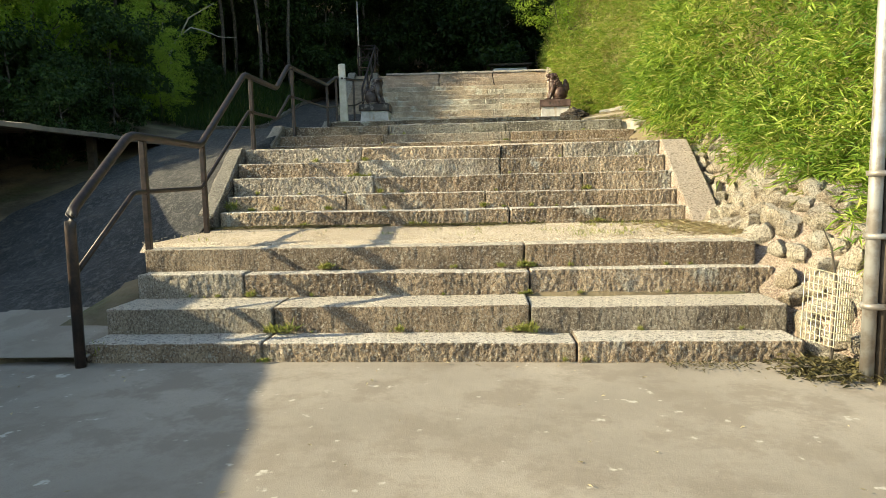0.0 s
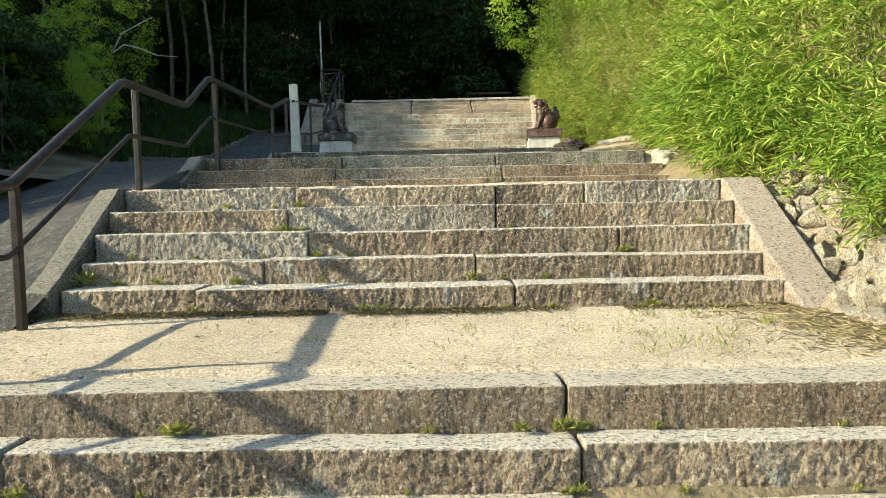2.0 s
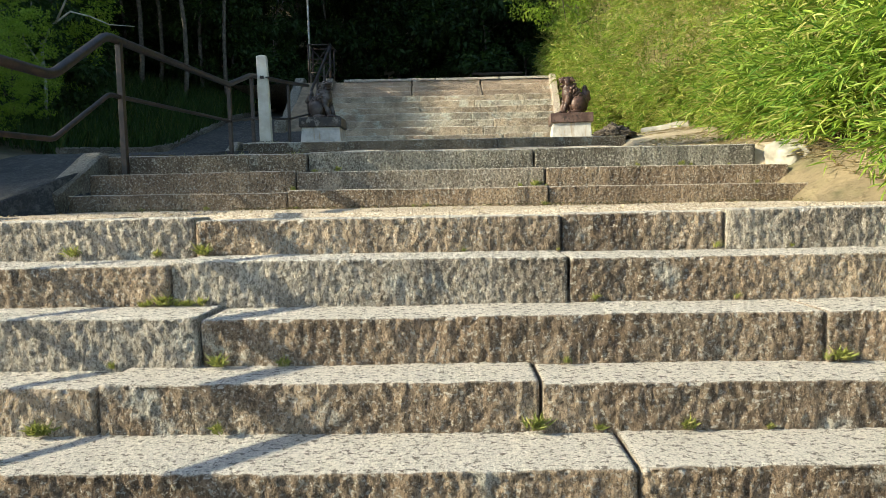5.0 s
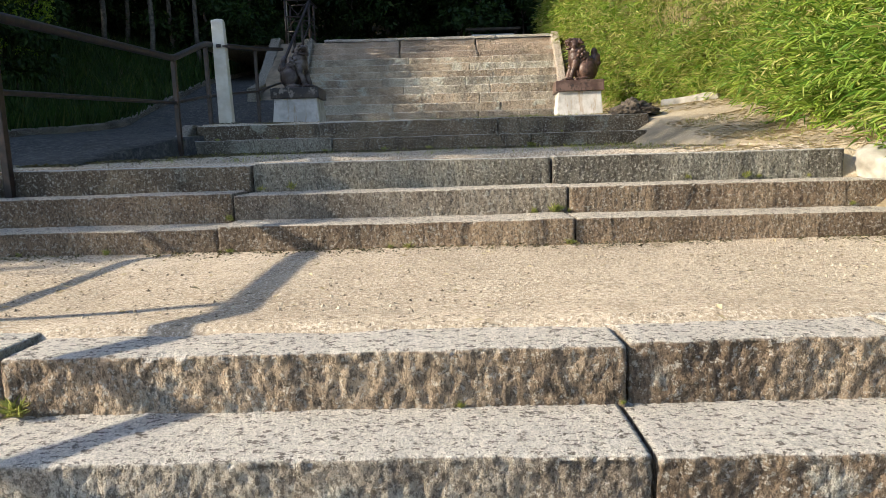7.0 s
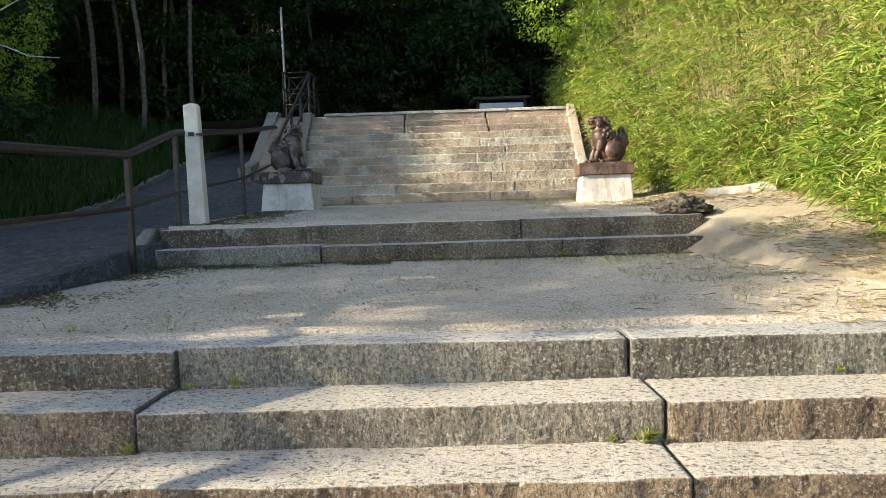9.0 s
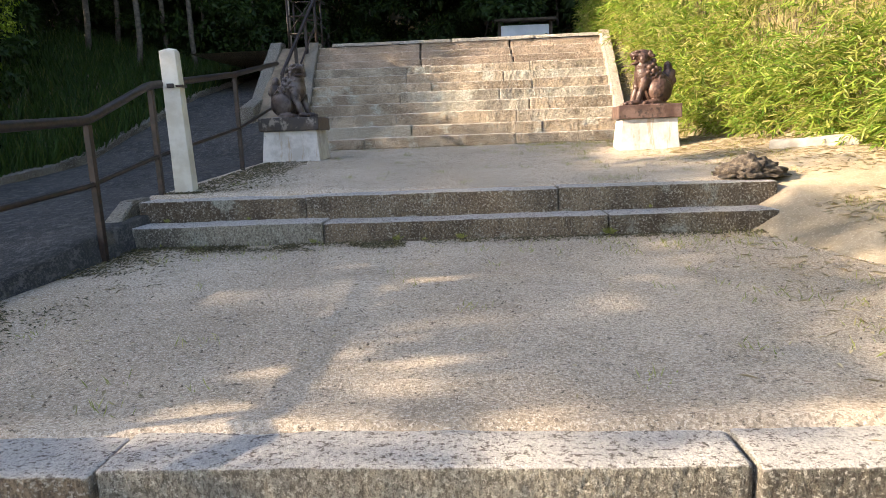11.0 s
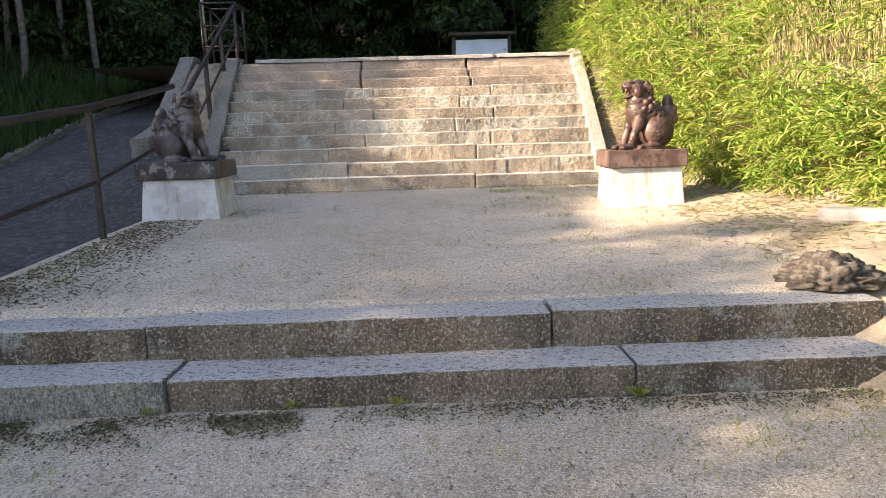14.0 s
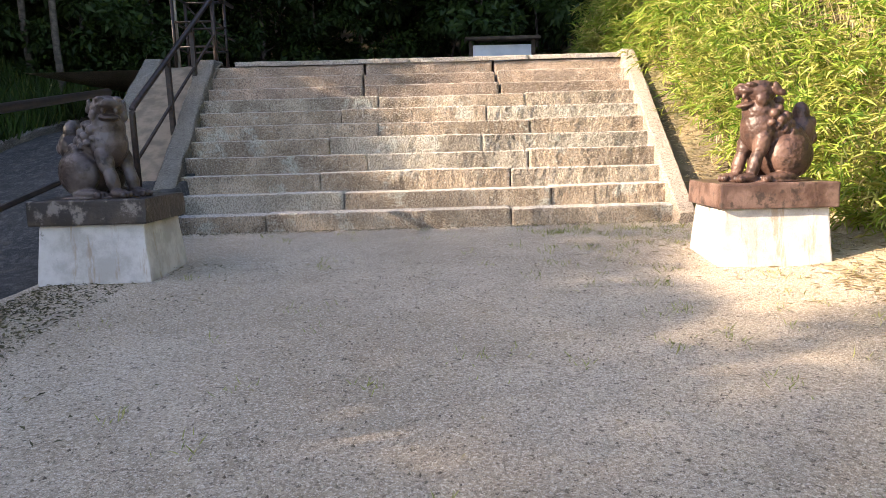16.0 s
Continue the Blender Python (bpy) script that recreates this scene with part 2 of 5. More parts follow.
WIRE = plain("pale_coated_wire", (0.62, 0.58, 0.42), (0.5, 0.45, 0.3), 0.6, 0.0, 20.0, 100.0, 0.001)
CEMENT = plain("old_cement", (0.36, 0.335, 0.28), (0.25, 0.225, 0.185), 0.85, 0.0, 7.0, 90.0, 0.004)
BOARD = plain("whitish_board", (0.62, 0.66, 0.70), (0.50, 0.55, 0.60), 0.5, 0.0, 2.0, 60.0, 0.001)


def statue_material(name, a, b, c2):
    m = Nodes(name, 0.42)
    c = m.mix(m.ramp(m.noise(5.0, 5), 0.4, 0.62), a, b)
    c = m.mix(m.maths("MULTIPLY", m.ramp(m.noise(9.0, 6, 0.65), 0.52, 0.64), 0.8), c, c2)
    m.colour(c)
    m.bump(m.noise(30.0, 5), 0.5, 0.012)
    return m.mat


STATUE_RED = statue_material("brown_glazed_stoneware", (0.058, 0.032, 0.024), (0.112, 0.064, 0.046), (0.024, 0.016, 0.014))
STATUE_GREY = statue_material("grey_brown_stoneware", (0.05, 0.036, 0.031), (0.12, 0.10, 0.092), (0.018, 0.014, 0.013))
# The left plinth's cap: darker than the right one, with paler blotches.
CAP_BLACK = statue_material("blackish_cap", (0.03, 0.025, 0.023), (0.06, 0.045, 0.036), (0.22, 0.19, 0.165))
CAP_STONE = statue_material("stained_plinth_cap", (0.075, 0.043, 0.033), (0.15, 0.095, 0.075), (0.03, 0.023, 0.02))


def leaf_material(name, a, b, c2, through=0.35):
    m = Nodes(name, 0.55)
    r = m.island()
    c = m.mix(m.ramp(r, 0.0, 0.6), a, b)
    c = m.mix(m.ramp(r, 0.8, 1.0), c, c2)
    c = m.mix(m.maths("MULTIPLY", m.ramp(m.noise(0.9, 4), 0.4, 0.65), 0.5), c, a)
    m.colour(c)
    t = m.t.nodes.new("ShaderNodeBsdfTranslucent")
    m.t.links.new(c, t.inputs[0])
    s = m.t.nodes.new("ShaderNodeMixShader")
    s.inputs[0].default_value = through
    m.t.links.new(m.b.outputs[0], s.inputs[1])
    m.t.links.new(t.outputs[0], s.inputs[2])
    m.t.links.new(s.outputs[0], m.t.nodes["Material Output"].inputs[0])
    return m.mat


BAMBOO_DRY = leaf_material("yellowing_bamboo_leaves", (0.15, 0.185, 0.03), (0.34, 0.35, 0.08), (0.56, 0.46, 0.21), 0.4)
BAMBOO_LEAF = leaf_material("bamboo_leaves", (0.09, 0.19, 0.02), (0.32, 0.42, 0.06), (0.62, 0.58, 0.20), 0.42)
# The wood's deep shade is put into this near-black leaf green.
SHADED_LEAF = leaf_material("shaded_broad_leaves", (0.018, 0.04, 0.009), (0.034, 0.068, 0.014), (0.07, 0.115, 0.022))
# Bright counterpart for sunlit trees: the sun is in its colour and translucency.
LIT_LEAF = leaf_material("sunlit_leaves", (0.22, 0.34, 0.04), (0.40, 0.54, 0.07), (0.58, 0.64, 0.13), 0.68)
GRASS_LEAF = leaf_material("grass_blades", (0.024, 0.055, 0.01), (0.05, 0.095, 0.016), (0.13, 0.15, 0.035))
WEED_LEAF = leaf_material("weed_leaves", (0.19, 0.22, 0.05), (0.33, 0.34, 0.085), (0.52, 0.44, 0.18))
DRY_LEAF = leaf_material("dry_leaves", (0.32, 0.255, 0.14), (0.48, 0.40, 0.24), (0.25, 0.17, 0.085), 0.2)


# ---- building helpers ----
def mesh_from(name, verts, faces, material, smooth=False):
    me = bpy.data.meshes.new(name)
    me.from_pydata([tuple(v) for v in verts], [], faces)
    me.materials.append(material)
    if smooth:
        me.polygons.foreach_set("use_smooth", [True] * len(me.polygons))
    me.update()
    return me


def part_mesh(name, me, parent=None, label=""):
    ob = new(name, me)
    if parent:
        ob.parent = parent
    return tagged(ob, label)


def part(name, bm, material, parent=None, label="", smooth=False):
    me = bpy.data.meshes.new(name)
    bm.to_mesh(me)
    bm.free()
    me.materials.append(material)
    if smooth:
        me.polygons.foreach_set("use_smooth", [True] * len(me.polygons))
    return part_mesh(name, me, parent, label)


def thing(name, label, category, at=(0, 0, 0), group="", kind=""):
    ob = new(name)
    ob.location = at
    ob.empty_display_size = 0.1
    return tagged(ob, label, category, group, kind)


def box(bm, x0, x1, y0, y1, z0, z1, bevel=0.0):
    r = bmesh.ops.create_cube(bm, size=1.0, matrix=Matrix.LocRotScale(((x0 + x1) / 2, (y0 + y1) / 2, (z0 + z1) / 2), None, (x1 - x0, y1 - y0, z1 - z0)))
    if bevel:
        edges = list({e for v in r["verts"] for e in v.link_edges})
        bmesh.ops.bevel(bm, geom=edges, offset=bevel, segments=2, affect="EDGES", profile=0.6)
    return r["verts"]


def tube(bm, points, radius, sides=10, taper=None):
    """A pipe through the points, round in section, with closed ends."""
    pts = [Vector(p) for p in points]
    rings = []
    for i, p in enumerate(pts):
        a = (pts[i] - pts[i - 1]).normalized() if i else (pts[1] - pts[0]).normalized()
        b = (pts[i + 1] - pts[i]).normalized() if i + 1 < len(pts) else a
        d = (a + b).normalized()
        side = d.cross(Vector((0, 0, 1)) if abs(d.z) < 0.95 else Vector((0, 1, 0))).normalized()
        up = side.cross(d)
        r = radius if taper is None else radius + (taper - radius) * i / (len(pts) - 1)
        rings.append([bm.verts.new(p + r * (math.cos(k * math.tau / sides) * side + math.sin(k * math.tau / sides) * up)) for k in range(sides)])
    for q, s in zip(rings, rings[1:]):
        for k in range(sides):
            bm.faces.new((q[k], q[(k + 1) % sides], s[(k + 1) % sides], s[k]))
    bm.faces.new(rings[0][::-1])
    bm.faces.new(rings[-1])


def lerp_table(table, v):
    if v <= table[0][0]:
        return table[0][1]
    for (a, p), (b, q) in zip(table, table[1:]):
        if v <= b:
            return p + (q - p) * (v - a) / (b - a)
    return table[-1][1]


def rounded(points, r=0.09, n=4):
    """The same line with its corners bent in a small curve."""
    pts = [Vector(p) for p in points]
    out = [pts[0]]
    for a, b, c in zip(pts, pts[1:], pts[2:]):
        u, v = (a - b), (c - b)
        s = min(r, u.length * 0.4, v.length * 0.4)
        p, q = b + u.normalized() * s, b + v.normalized() * s
        out += [(1 - k / n) ** 2 * p + 2 * (k / n) * (1 - k / n) * b + (k / n) ** 2 * q for k in range(n + 1)]
    return out + [pts[-1]]


# ---- lie of the land ----
# heights of the foot of the rail along the way, of the walk itself, and of the ground to either side
STEPS = [  # edge of the tread: y, z, from x, to x, joints
    (4.25, 0.20, -2.80, 2.12, (-1.53, 0.64)),
    (4.54, 0.39, -2.80, 2.15, (-1.53, 0.35)),
    (4.97, 0.585, -2.78, 2.24, (-1.90, 0.38)),
    (5.13, 0.775, -2.80, 2.16, (0.35,)),
    (7.03, 0.98, -2.93, 2.21, (-1.95, 0.32)),
    (7.34, 1.16, -2.95, 2.21, (-1.55, 0.06)),
    (7.58, 1.36, -2.97, 2.22, (-1.26, 1.2)),
    (7.86, 1.555, -3.00, 2.22, (-1.49, 0.25)),
    (8.17, 1.735, -3.02, 2.23, (-1.5, 0.27, 1.05)),
    (9.95, 1.89, -3.22, 2.42, (-1.51, 0.47)),
    (10.27, 2.05, -3.22, 2.42, (-1.52, 0.49)),
    (10.58, 2.225, -3.22, 2.30, (-1.49, 0.44)),
    (14.11, 2.47, -3.34, 2.12, (-1.60, 0.76)),
    (14.42, 2.665, -3.32, 2.24, (-1.81, 0.39)),
]
WALK = [(-60, 0.06), (4.25, 0.06), (4.26, 0.2), (5.1, 0.77), (7.0, 0.80), (7.05, 0.95), (8.15, 1.73), (9.9, 1.745), (10.6, 2.22), (14.1, 2.30), (14.4, 2.66), (17.5, 2.82), (20.0, 2.93), (22.9, 5.05), (24, 5.07), (60, 5.3), (140, 6)]
LEFT = [(-60, 0.06), (4.0, 0.06), (4.7, 0.20), (5.3, 0.42), (6.5, 0.74), (8.3, 1.58), (10.3, 2.08), (13.5, 2.46), (17, 2.73), (18.6, 2.87), (20, 3.28), (23, 4.1), (28, 5.0), (60, 5.6), (140, 6)]
BANK = [(-60, 0.0), (4.0, 0.05), (5.0, 0.7), (7.3, 1.3), (8.5, 1.68), (10.5, 2.12), (14, 2.40), (20, 2.9), (22.5, 4.7), (30, 5.2), (140, 6)]

BANK_FOOT = [(3.0, 2.46), (4.4, 2.95), (8.2, 3.0), (9.0, 2.5), (10.2, 2.5), (11, 2.7), (13, 3.1), (15, 3.5), (17, 3.3), (19, 2.8), (21, 2.46)]


def land(x, y):
    """The height of the bare ground beside and below the walk."""
    if x < -3.25:
        z = lerp_table(LEFT, y)
        d = -3.25 - x
        if y < 14:
            z -= 0.20 * min(d, 3.0) * max(0.0, min(1.0, (y - 4.5) / 2)) * max(0.0, min(1.0, (14 - y) / 4))
        if d > 3.3:
            z += max(0.0, min(1.0, (y - 11) / 4)) * min(1.6, 0.22 * (d - 3.3)) if y > 11 else 0.0
    elif x > 2.45:
        foot = lerp_table(BANK_FOOT, y)
        z = lerp_table(BANK, y) + max(0.0, min(1.0, (y - 3.5) / 1.5)) * (0.62 * min(max(0.0, x - foot), 9.0) + 0.13 * (min(x, foot) - 2.45))
        if y < 8.8 and x < foot:
            z -= 0.5 * (foot - x) / (foot - 2.449)
    else:
        z = lerp_table(WALK, y) - 0.25
    if y > 34:
        z += 0.45 * min(y - 34, 60)
    return z


def sheet(name, xs, ys, height, material, wobble=0.0, label="", category="", kind="structure"):
    verts = [(x, y, height(x, y) + (wobble * (noise.noise((x * 0.9, y * 0.9, 3.1)) + 0.45 * noise.noise((x * 5, y * 5, 1.1))) if wobble else 0.0)) for y in ys for x in xs]
    n = len(xs)
    faces = [(j * n + i, j * n + i + 1, (j + 1) * n + i + 1, (j + 1) * n + i) for j in range(len(ys) - 1) for i in range(n - 1)]
    return tagged(new(name, mesh_from(name, verts, faces, material, True)), label, category, "", kind)


def steps_of(a, b, d):
    n = max(1, round((b - a) / d))
    return [a + (b - a) * k / n for k in range(n + 1)]


sheet("ground", [-400, -150, -60] + steps_of(-40, -7, 1.5) + steps_of(-6.5, 6, 0.5) + steps_of(7, 40, 1.5) + [60, 150, 400],
      [-400, -100, -40] + steps_of(-20, 2, 2.0) + steps_of(3, 26, 0.4) + steps_of(27, 60, 1.5) + [80, 100, 150, 400],
      lambda x, y: land(x, y) - 0.04, EARTH, 0.05, "dark earth with leaf litter under the trees", "ground")
sheet("forecourt", steps_of(-14, 6.5, 0.5), [-16, -8] + steps_of(-4, 4.3, 0.3), lambda x, y: 0.06, CONCRETE, 0.012, "worn beige concrete forecourt before the steps", "pavement")
sheet("ramp", steps_of(-6.3, -3.24, 0.3) + [-3.16, -2.97], steps_of(5.0, 27, 0.25), lambda x, y: land(min(x, -3.26), y) + 0.02 - (0.5 if x > -3.2 and y > 8.4 else 0.0), ASPHALT, 0.02, "dark worn asphalt ramp beside the stone steps", "ramp")


sheet("ramp_apron", steps_of(-9.0, -2.75, 0.3), steps_of(4.2, 5.03, 0.1), lambda x, y: land(min(x, -3.26), y) + 0.015, CONCRETE, 0.012, "worn beige concrete apron at the ramp foot", "pavement")


def gravel(x, y):
    if x > 2.3 and y > 10.3:
        return lerp_table([(10.3, 2.2), (11.5, 2.27), (13.0, 2.36), (14.4, 2.60), (15.5, 2.73), (20, 2.94)], y) + 0.13 * (x - 2.3)
    seam = max(0.0, 1 - min(abs(y - s) for s in (5.40, 8.44, 10.85, 14.70)) / 0.16)
    return lerp_table(LANDING, y) + 0.016 * seam * (1 + noise.noise((x * 3, y * 3, 7.7)))


LANDING = [(5.0, 0.778), (7.2, 0.812), (8.0, 1.738), (10.1, 1.752), (10.6, 2.228), (14.3, 2.30), (14.5, 2.668), (17.5, 2.82), (20.5, 2.94)]
for a, b, x0, x1 in ((5.3, 7.06, -2.93, 2.6), (8.3, 9.97, -3.12, 2.6), (10.75, 14.15, -3.35, 2.34), (14.62, 20.2, -3.35, 2.34)):
    sheet("gravel_landing", steps_of(x0, x1, 0.12), steps_of(a, b, 0.1), lambda x, y: gravel(x, y) - (0.06 if y < a + 0.01 else 0.0), GRAVEL, 0.012, "pale beige gravel landing between flights of steps", "landing")


sheet("gravel_bank", [1.9] + steps_of(2.301, 5.2, 0.1), [10.3] + steps_of(10.72, 20.4, 0.1), lambda x, y: max(gravel(max(x, 2.301), y), land(x, y) + 0.03 if x > 2.6 else 0.0) - (0.25 if x < 2 or y < 10.6 else 0.0), SANDY, 0.014, "washed-down gravel sloping off the bank", "gravel")


# ---- stone steps ----
def stone_block(x0, x1, y, z, drop, deep, seed, material, parent, cell=0.03, rough=1.0, nose=0.014):
    """One long granite block: hewn front, rounded worn edge, flatter tread."""
    x0, x1 = x0 + 0.007, x1 - 0.007
    nx = max(3, round((x1 - x0) / cell))
    nz = max(3, round(drop / cell))
    sect = [(0.0, -drop + drop * k / nz) for k in range(nz)]
    sect += [(0.0, -0.72 * nose), (0.28 * nose, -0.16 * nose), (nose, 0.0)]
    nd = max(3, round(deep / (cell * 1.5)))
    sect += [(nose + (deep - nose) * k / nd, 0.0) for k in range(1, nd + 1)]
    verts = []
    for i in range(nx + 1):
        x = x0 + (x1 - x0) * i / nx
        end = min(i, nx - i)
        sag = 0.008 * noise.noise((x * 0.8, seed * 3.7, 1.0)) + 0.004 * noise.noise((x * 6.0, seed * 1.9, 8.0))
        bow = 0.012 * noise.noise((x * 1.9, seed * 2.3, 4.0)) + 0.006 * noise.noise((x * 9.0, seed * 5.1, 2.0))
        for k, (dy, dz) in enumerate(sect):
            p = Vector((x * 1.0, (dy + seed * 1.37), dz * 0.8))
            face = 1.0 if k < nz + 1 else 0.5 if k < nz + 3 else 0.4
            a = noise.noise(p * 4.0) * 0.006 + noise.noise(Vector((p.x * 42 + p.z * 9, p.y * 40, p.z * 26))) * 0.0085 + noise.noise(Vector((p.x * 70, p.y * 60, p.z * 55))) * 0.007
            a *= face * rough
            chip = 0.003 if end == 0 else 0.0
            verts.append((x, y + bow * (dy < 0.05) + dy + a * (1.0 if k < nz + 2 else 0.0) + chip * (k <= nz + 2), z + dz + sag - (a * 0.7 if k >= nz else 0.0) - chip * (k > nz)))
    n = len(sect)
    faces = [(i * n + k, (i + 1) * n + k, (i + 1) * n + k + 1, i * n + k + 1) for i in range(nx) for k in range(n - 1)]
    low = len(verts)
    verts += [(x0, y + deep, z - drop), (x1, y + deep, z - drop)]
    faces.append([k for k in range(n)][::1] + [low])
    faces.append([nx * n + k for k in range(n)][::-1] + [low + 1])
    me = mesh_from("stone_block", verts, faces, material, True)
    return part_mesh("stone_block", me, parent)


flight_names = {0: "four hewn granite steps rising from the forecourt", 4: "five hewn granite steps with weeds in the joints", 9: "three smooth worn granite steps of long blocks", 12: "two low granite steps below the statues"}
flight = None
for n, (y, z, xa, xb, joints) in enumerate(STEPS):
    if n in flight_names:
        flight = thing("stone_stairs", flight_names[n], "stairs", kind="structure")
    edges = [xa, *joints, xb]
    drop = 0.24 if n not in (0, 4, 9, 12) else 0.30
    deep = (STEPS[n + 1][0] - y + 0.06) if n + 1 < len(STEPS) and n not in (3, 8, 11, 13) else 0.30
    for i, (a, b) in enumerate(zip(edges, edges[1:])):
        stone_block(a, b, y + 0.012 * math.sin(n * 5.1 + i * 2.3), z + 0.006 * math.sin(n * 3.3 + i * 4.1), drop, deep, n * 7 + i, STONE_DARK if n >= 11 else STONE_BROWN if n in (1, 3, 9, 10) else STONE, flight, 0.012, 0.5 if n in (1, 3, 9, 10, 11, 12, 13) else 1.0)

upper = thing("stone_stairs", "long upper flight of eleven reddish granite steps", "stairs", kind="structure")
UPPER_RISE = [3.11, 3.315, 3.525, 3.73, 3.93, 4.115, 4.305, 4.485, 4.66, 4.845, 5.02]
UPPER_JOINTS = [(-2.22, 0.42), (-1.41, 0.9), (-1.71, 0.48), (-1.19, 0.73), (-1.67, 0.2), (-1.09, 0.83), (-1.59, 0.31), (-1.12, 0.85), (-1.34, 0.54), (-1.37, 0.52), (-1.37, 0.5)]
for k, (z, joints) in enumerate(zip(UPPER_RISE, UPPER_JOINTS)):
    y = 20.12 + 0.275 * k
    edges = [-3.27 - 0.030 * k, *joints, 2.20 + 0.022 * k]
    gap = 0.012 if k > 7 else 0.0
    for i, (a, b) in enumerate(zip(edges, edges[1:])):
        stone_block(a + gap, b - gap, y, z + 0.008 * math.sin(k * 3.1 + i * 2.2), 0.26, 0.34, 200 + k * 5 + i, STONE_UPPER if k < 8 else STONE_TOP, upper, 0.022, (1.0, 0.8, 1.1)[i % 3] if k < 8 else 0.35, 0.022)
for a, b in ((-3.25, -0.72), (-0.72, 1.02), (1.02, 2.44)):
    stone_block(a, b, 22.85, 5.09, 0.062, 0.5, 300 + a, COPING, upper, 0.04, 0.3, 0.012)
sheet("upper_terrace", steps_of(-6.5, 5, 0.5), steps_of(23.2, 40, 0.5), lambda x, y: 5.07, GRAVEL, 0.02, "gravel terrace at the head of the steps", "terrace")



# ---- kerbs and walls beside the flights ----
def sloped_kerb(name, label, points, width, drop, material, seed=0):
    """A stone kerb that follows points along its inner top edge; it lies to the left of them for a positive width."""
    bm = bmesh.new()
    pts = [Vector(p) for p in points]
    fine = []
    for a, b in zip(pts, pts[1:]):
        n = max(2, int((b - a).length / 0.08))
        fine += [a.lerp(b, k / n) for k in range(n)]
    fine.append(pts[-1])
    rings = []
    for i, p in enumerate(fine):
        j = [0.018 * noise.noise((p.y * 4, p.z * 4, seed + k * 3.3)) + 0.010 * noise.noise((p.y * 17, p.z * 17, seed + k * 1.7)) for k in range(6)]
        c = 0.018 if width > 0 else -0.018
        rings.append([bm.verts.new(q) for q in (
            (p.x + j[0], p.y, p.z - drop), (p.x + j[1], p.y, p.z - 0.02), (p.x - c, p.y, p.z + j[2] * 0.6),
            (p.x - width + c, p.y, p.z + j[3] * 0.6), (p.x - width + j[4], p.y, p.z - 0.02), (p.x - width + j[5], p.y, p.z - drop))])
    for q, s in zip(rings, rings[1:]):
        for k in range(6):
            bm.faces.new((q[k], q[(k + 1) % 6], s[(k + 1) % 6], s[k]))
    bm.faces.new(rings[0]), bm.faces.new(rings[-1][::-1])
    bmesh.ops.recalc_face_normals(bm, faces=bm.faces)
    return tagged(part(name, bm, material), label, "kerb", "", "structure")


sloped_kerb("kerb_1", "sloping grey stone kerb beside the five steps", [(-2.94, 6.93, 0.98), (-2.96, 7.1, 1.06), (-3.02, 8.12, 1.755), (-3.03, 8.36, 1.76)], 0.20, 0.5, KERB, 1)
sloped_kerb("kerb_2", "short sloping grey stone kerb beside the three steps", [(-3.20, 9.80, 1.90), (-3.21, 10.0, 1.98), (-3.22, 10.5, 2.25), (-3.22, 10.9, 2.26)], 0.17, 0.5, KERB, 2)
sloped_kerb("kerb_3", "low grey stone kerb at the end of the two steps", [(-3.33, 13.95, 2.40), (-3.33, 14.05, 2.5), (-3.33, 14.4, 2.68), (-3.33, 14.75, 2.68)], 0.15, 0.5, KERB, 3)
sloped_kerb("kerb_4", "rough sloping stone kerb beside the upper flight", [(-3.22, 19.85, 3.06), (-3.25, 20.12, 3.22), (-3.53, 22.87, 5.14), (-3.55, 23.3, 5.16)], 0.24, 0.7, KERB, 4)
sloped_kerb("kerb_5", "smooth pale sloping kerb beside the upper flight", [(2.15, 19.9, 3.03), (2.16, 20.12, 3.19), (2.37, 22.87, 5.14), (2.38, 23.3, 5.15)], -0.19, 0.7, OLD_PLASTER, 5)
sloped_kerb("kerb_6", "sloping plastered kerb beside the five steps", [(2.20, 6.75, 0.82), (2.21, 7.05, 0.99), (2.23, 8.15, 1.75), (2.24, 8.5, 1.76)], -0.34, 0.6, OLD_PLASTER, 6)
sloped_kerb("parapet", "weathered stone parapet sloping up beside the ramp", [(-4.30, 20.6, 3.75), (-4.32, 21.4, 3.95), (-4.36, 23.05, 5.20), (-4.37, 23.3, 5.20)], 0.26, 1.2, KERB, 7)
sloped_kerb("kerb_7", "low dark stone kerb along the far side of the ramp", [(-6.28, y, land(-6.28, y) + 0.13) for y in steps_of(15.0, 27.0, 1.0)], 0.16, 0.4, KERB, 9)
sheet("stair_shoulder", steps_of(-4.36, -3.5, 0.12), steps_of(20.0, 23.4, 0.12), lambda x, y: 3.0 + max(0.0, min(1.0, (y - 20.0) / 3.0)) * 2.08, TRODDEN, 0.05, "sloping earthen shoulder beside the upper flight", "slope")


# rubble wall on the bank side
def rubble_mesh(seed):
    bm = bmesh.new()
    bmesh.ops.create_icosphere(bm, subdivisions=2, radius=1.0)
    rng = random.Random(seed)
    planes = [Vector((rng.uniform(-1, 1), rng.uniform(-1, 1), rng.uniform(-1, 1))).normalized() for _ in range(12)]
    for v in bm.verts:
        for p in planes:
            d = v.co.dot(p)
            if d > 0.5:
                v.co -= p * (d - 0.5) * 0.97
        v.co *= 1 + 0.08 * noise.noise(v.co * 2 + Vector((seed, 0, 0)))
    me = bpy.data.meshes.new("stone")
    bm.to_mesh(me)
    bm.free()
    me.materials.append(RUBBLE)
    return me


rubble_shapes = [rubble_mesh(k) for k in range(8)]
wall = thing("rubble_wall", "low wall of pale irregular rubble stones below the bank", "wall", kind="structure")
rng = random.Random(4)


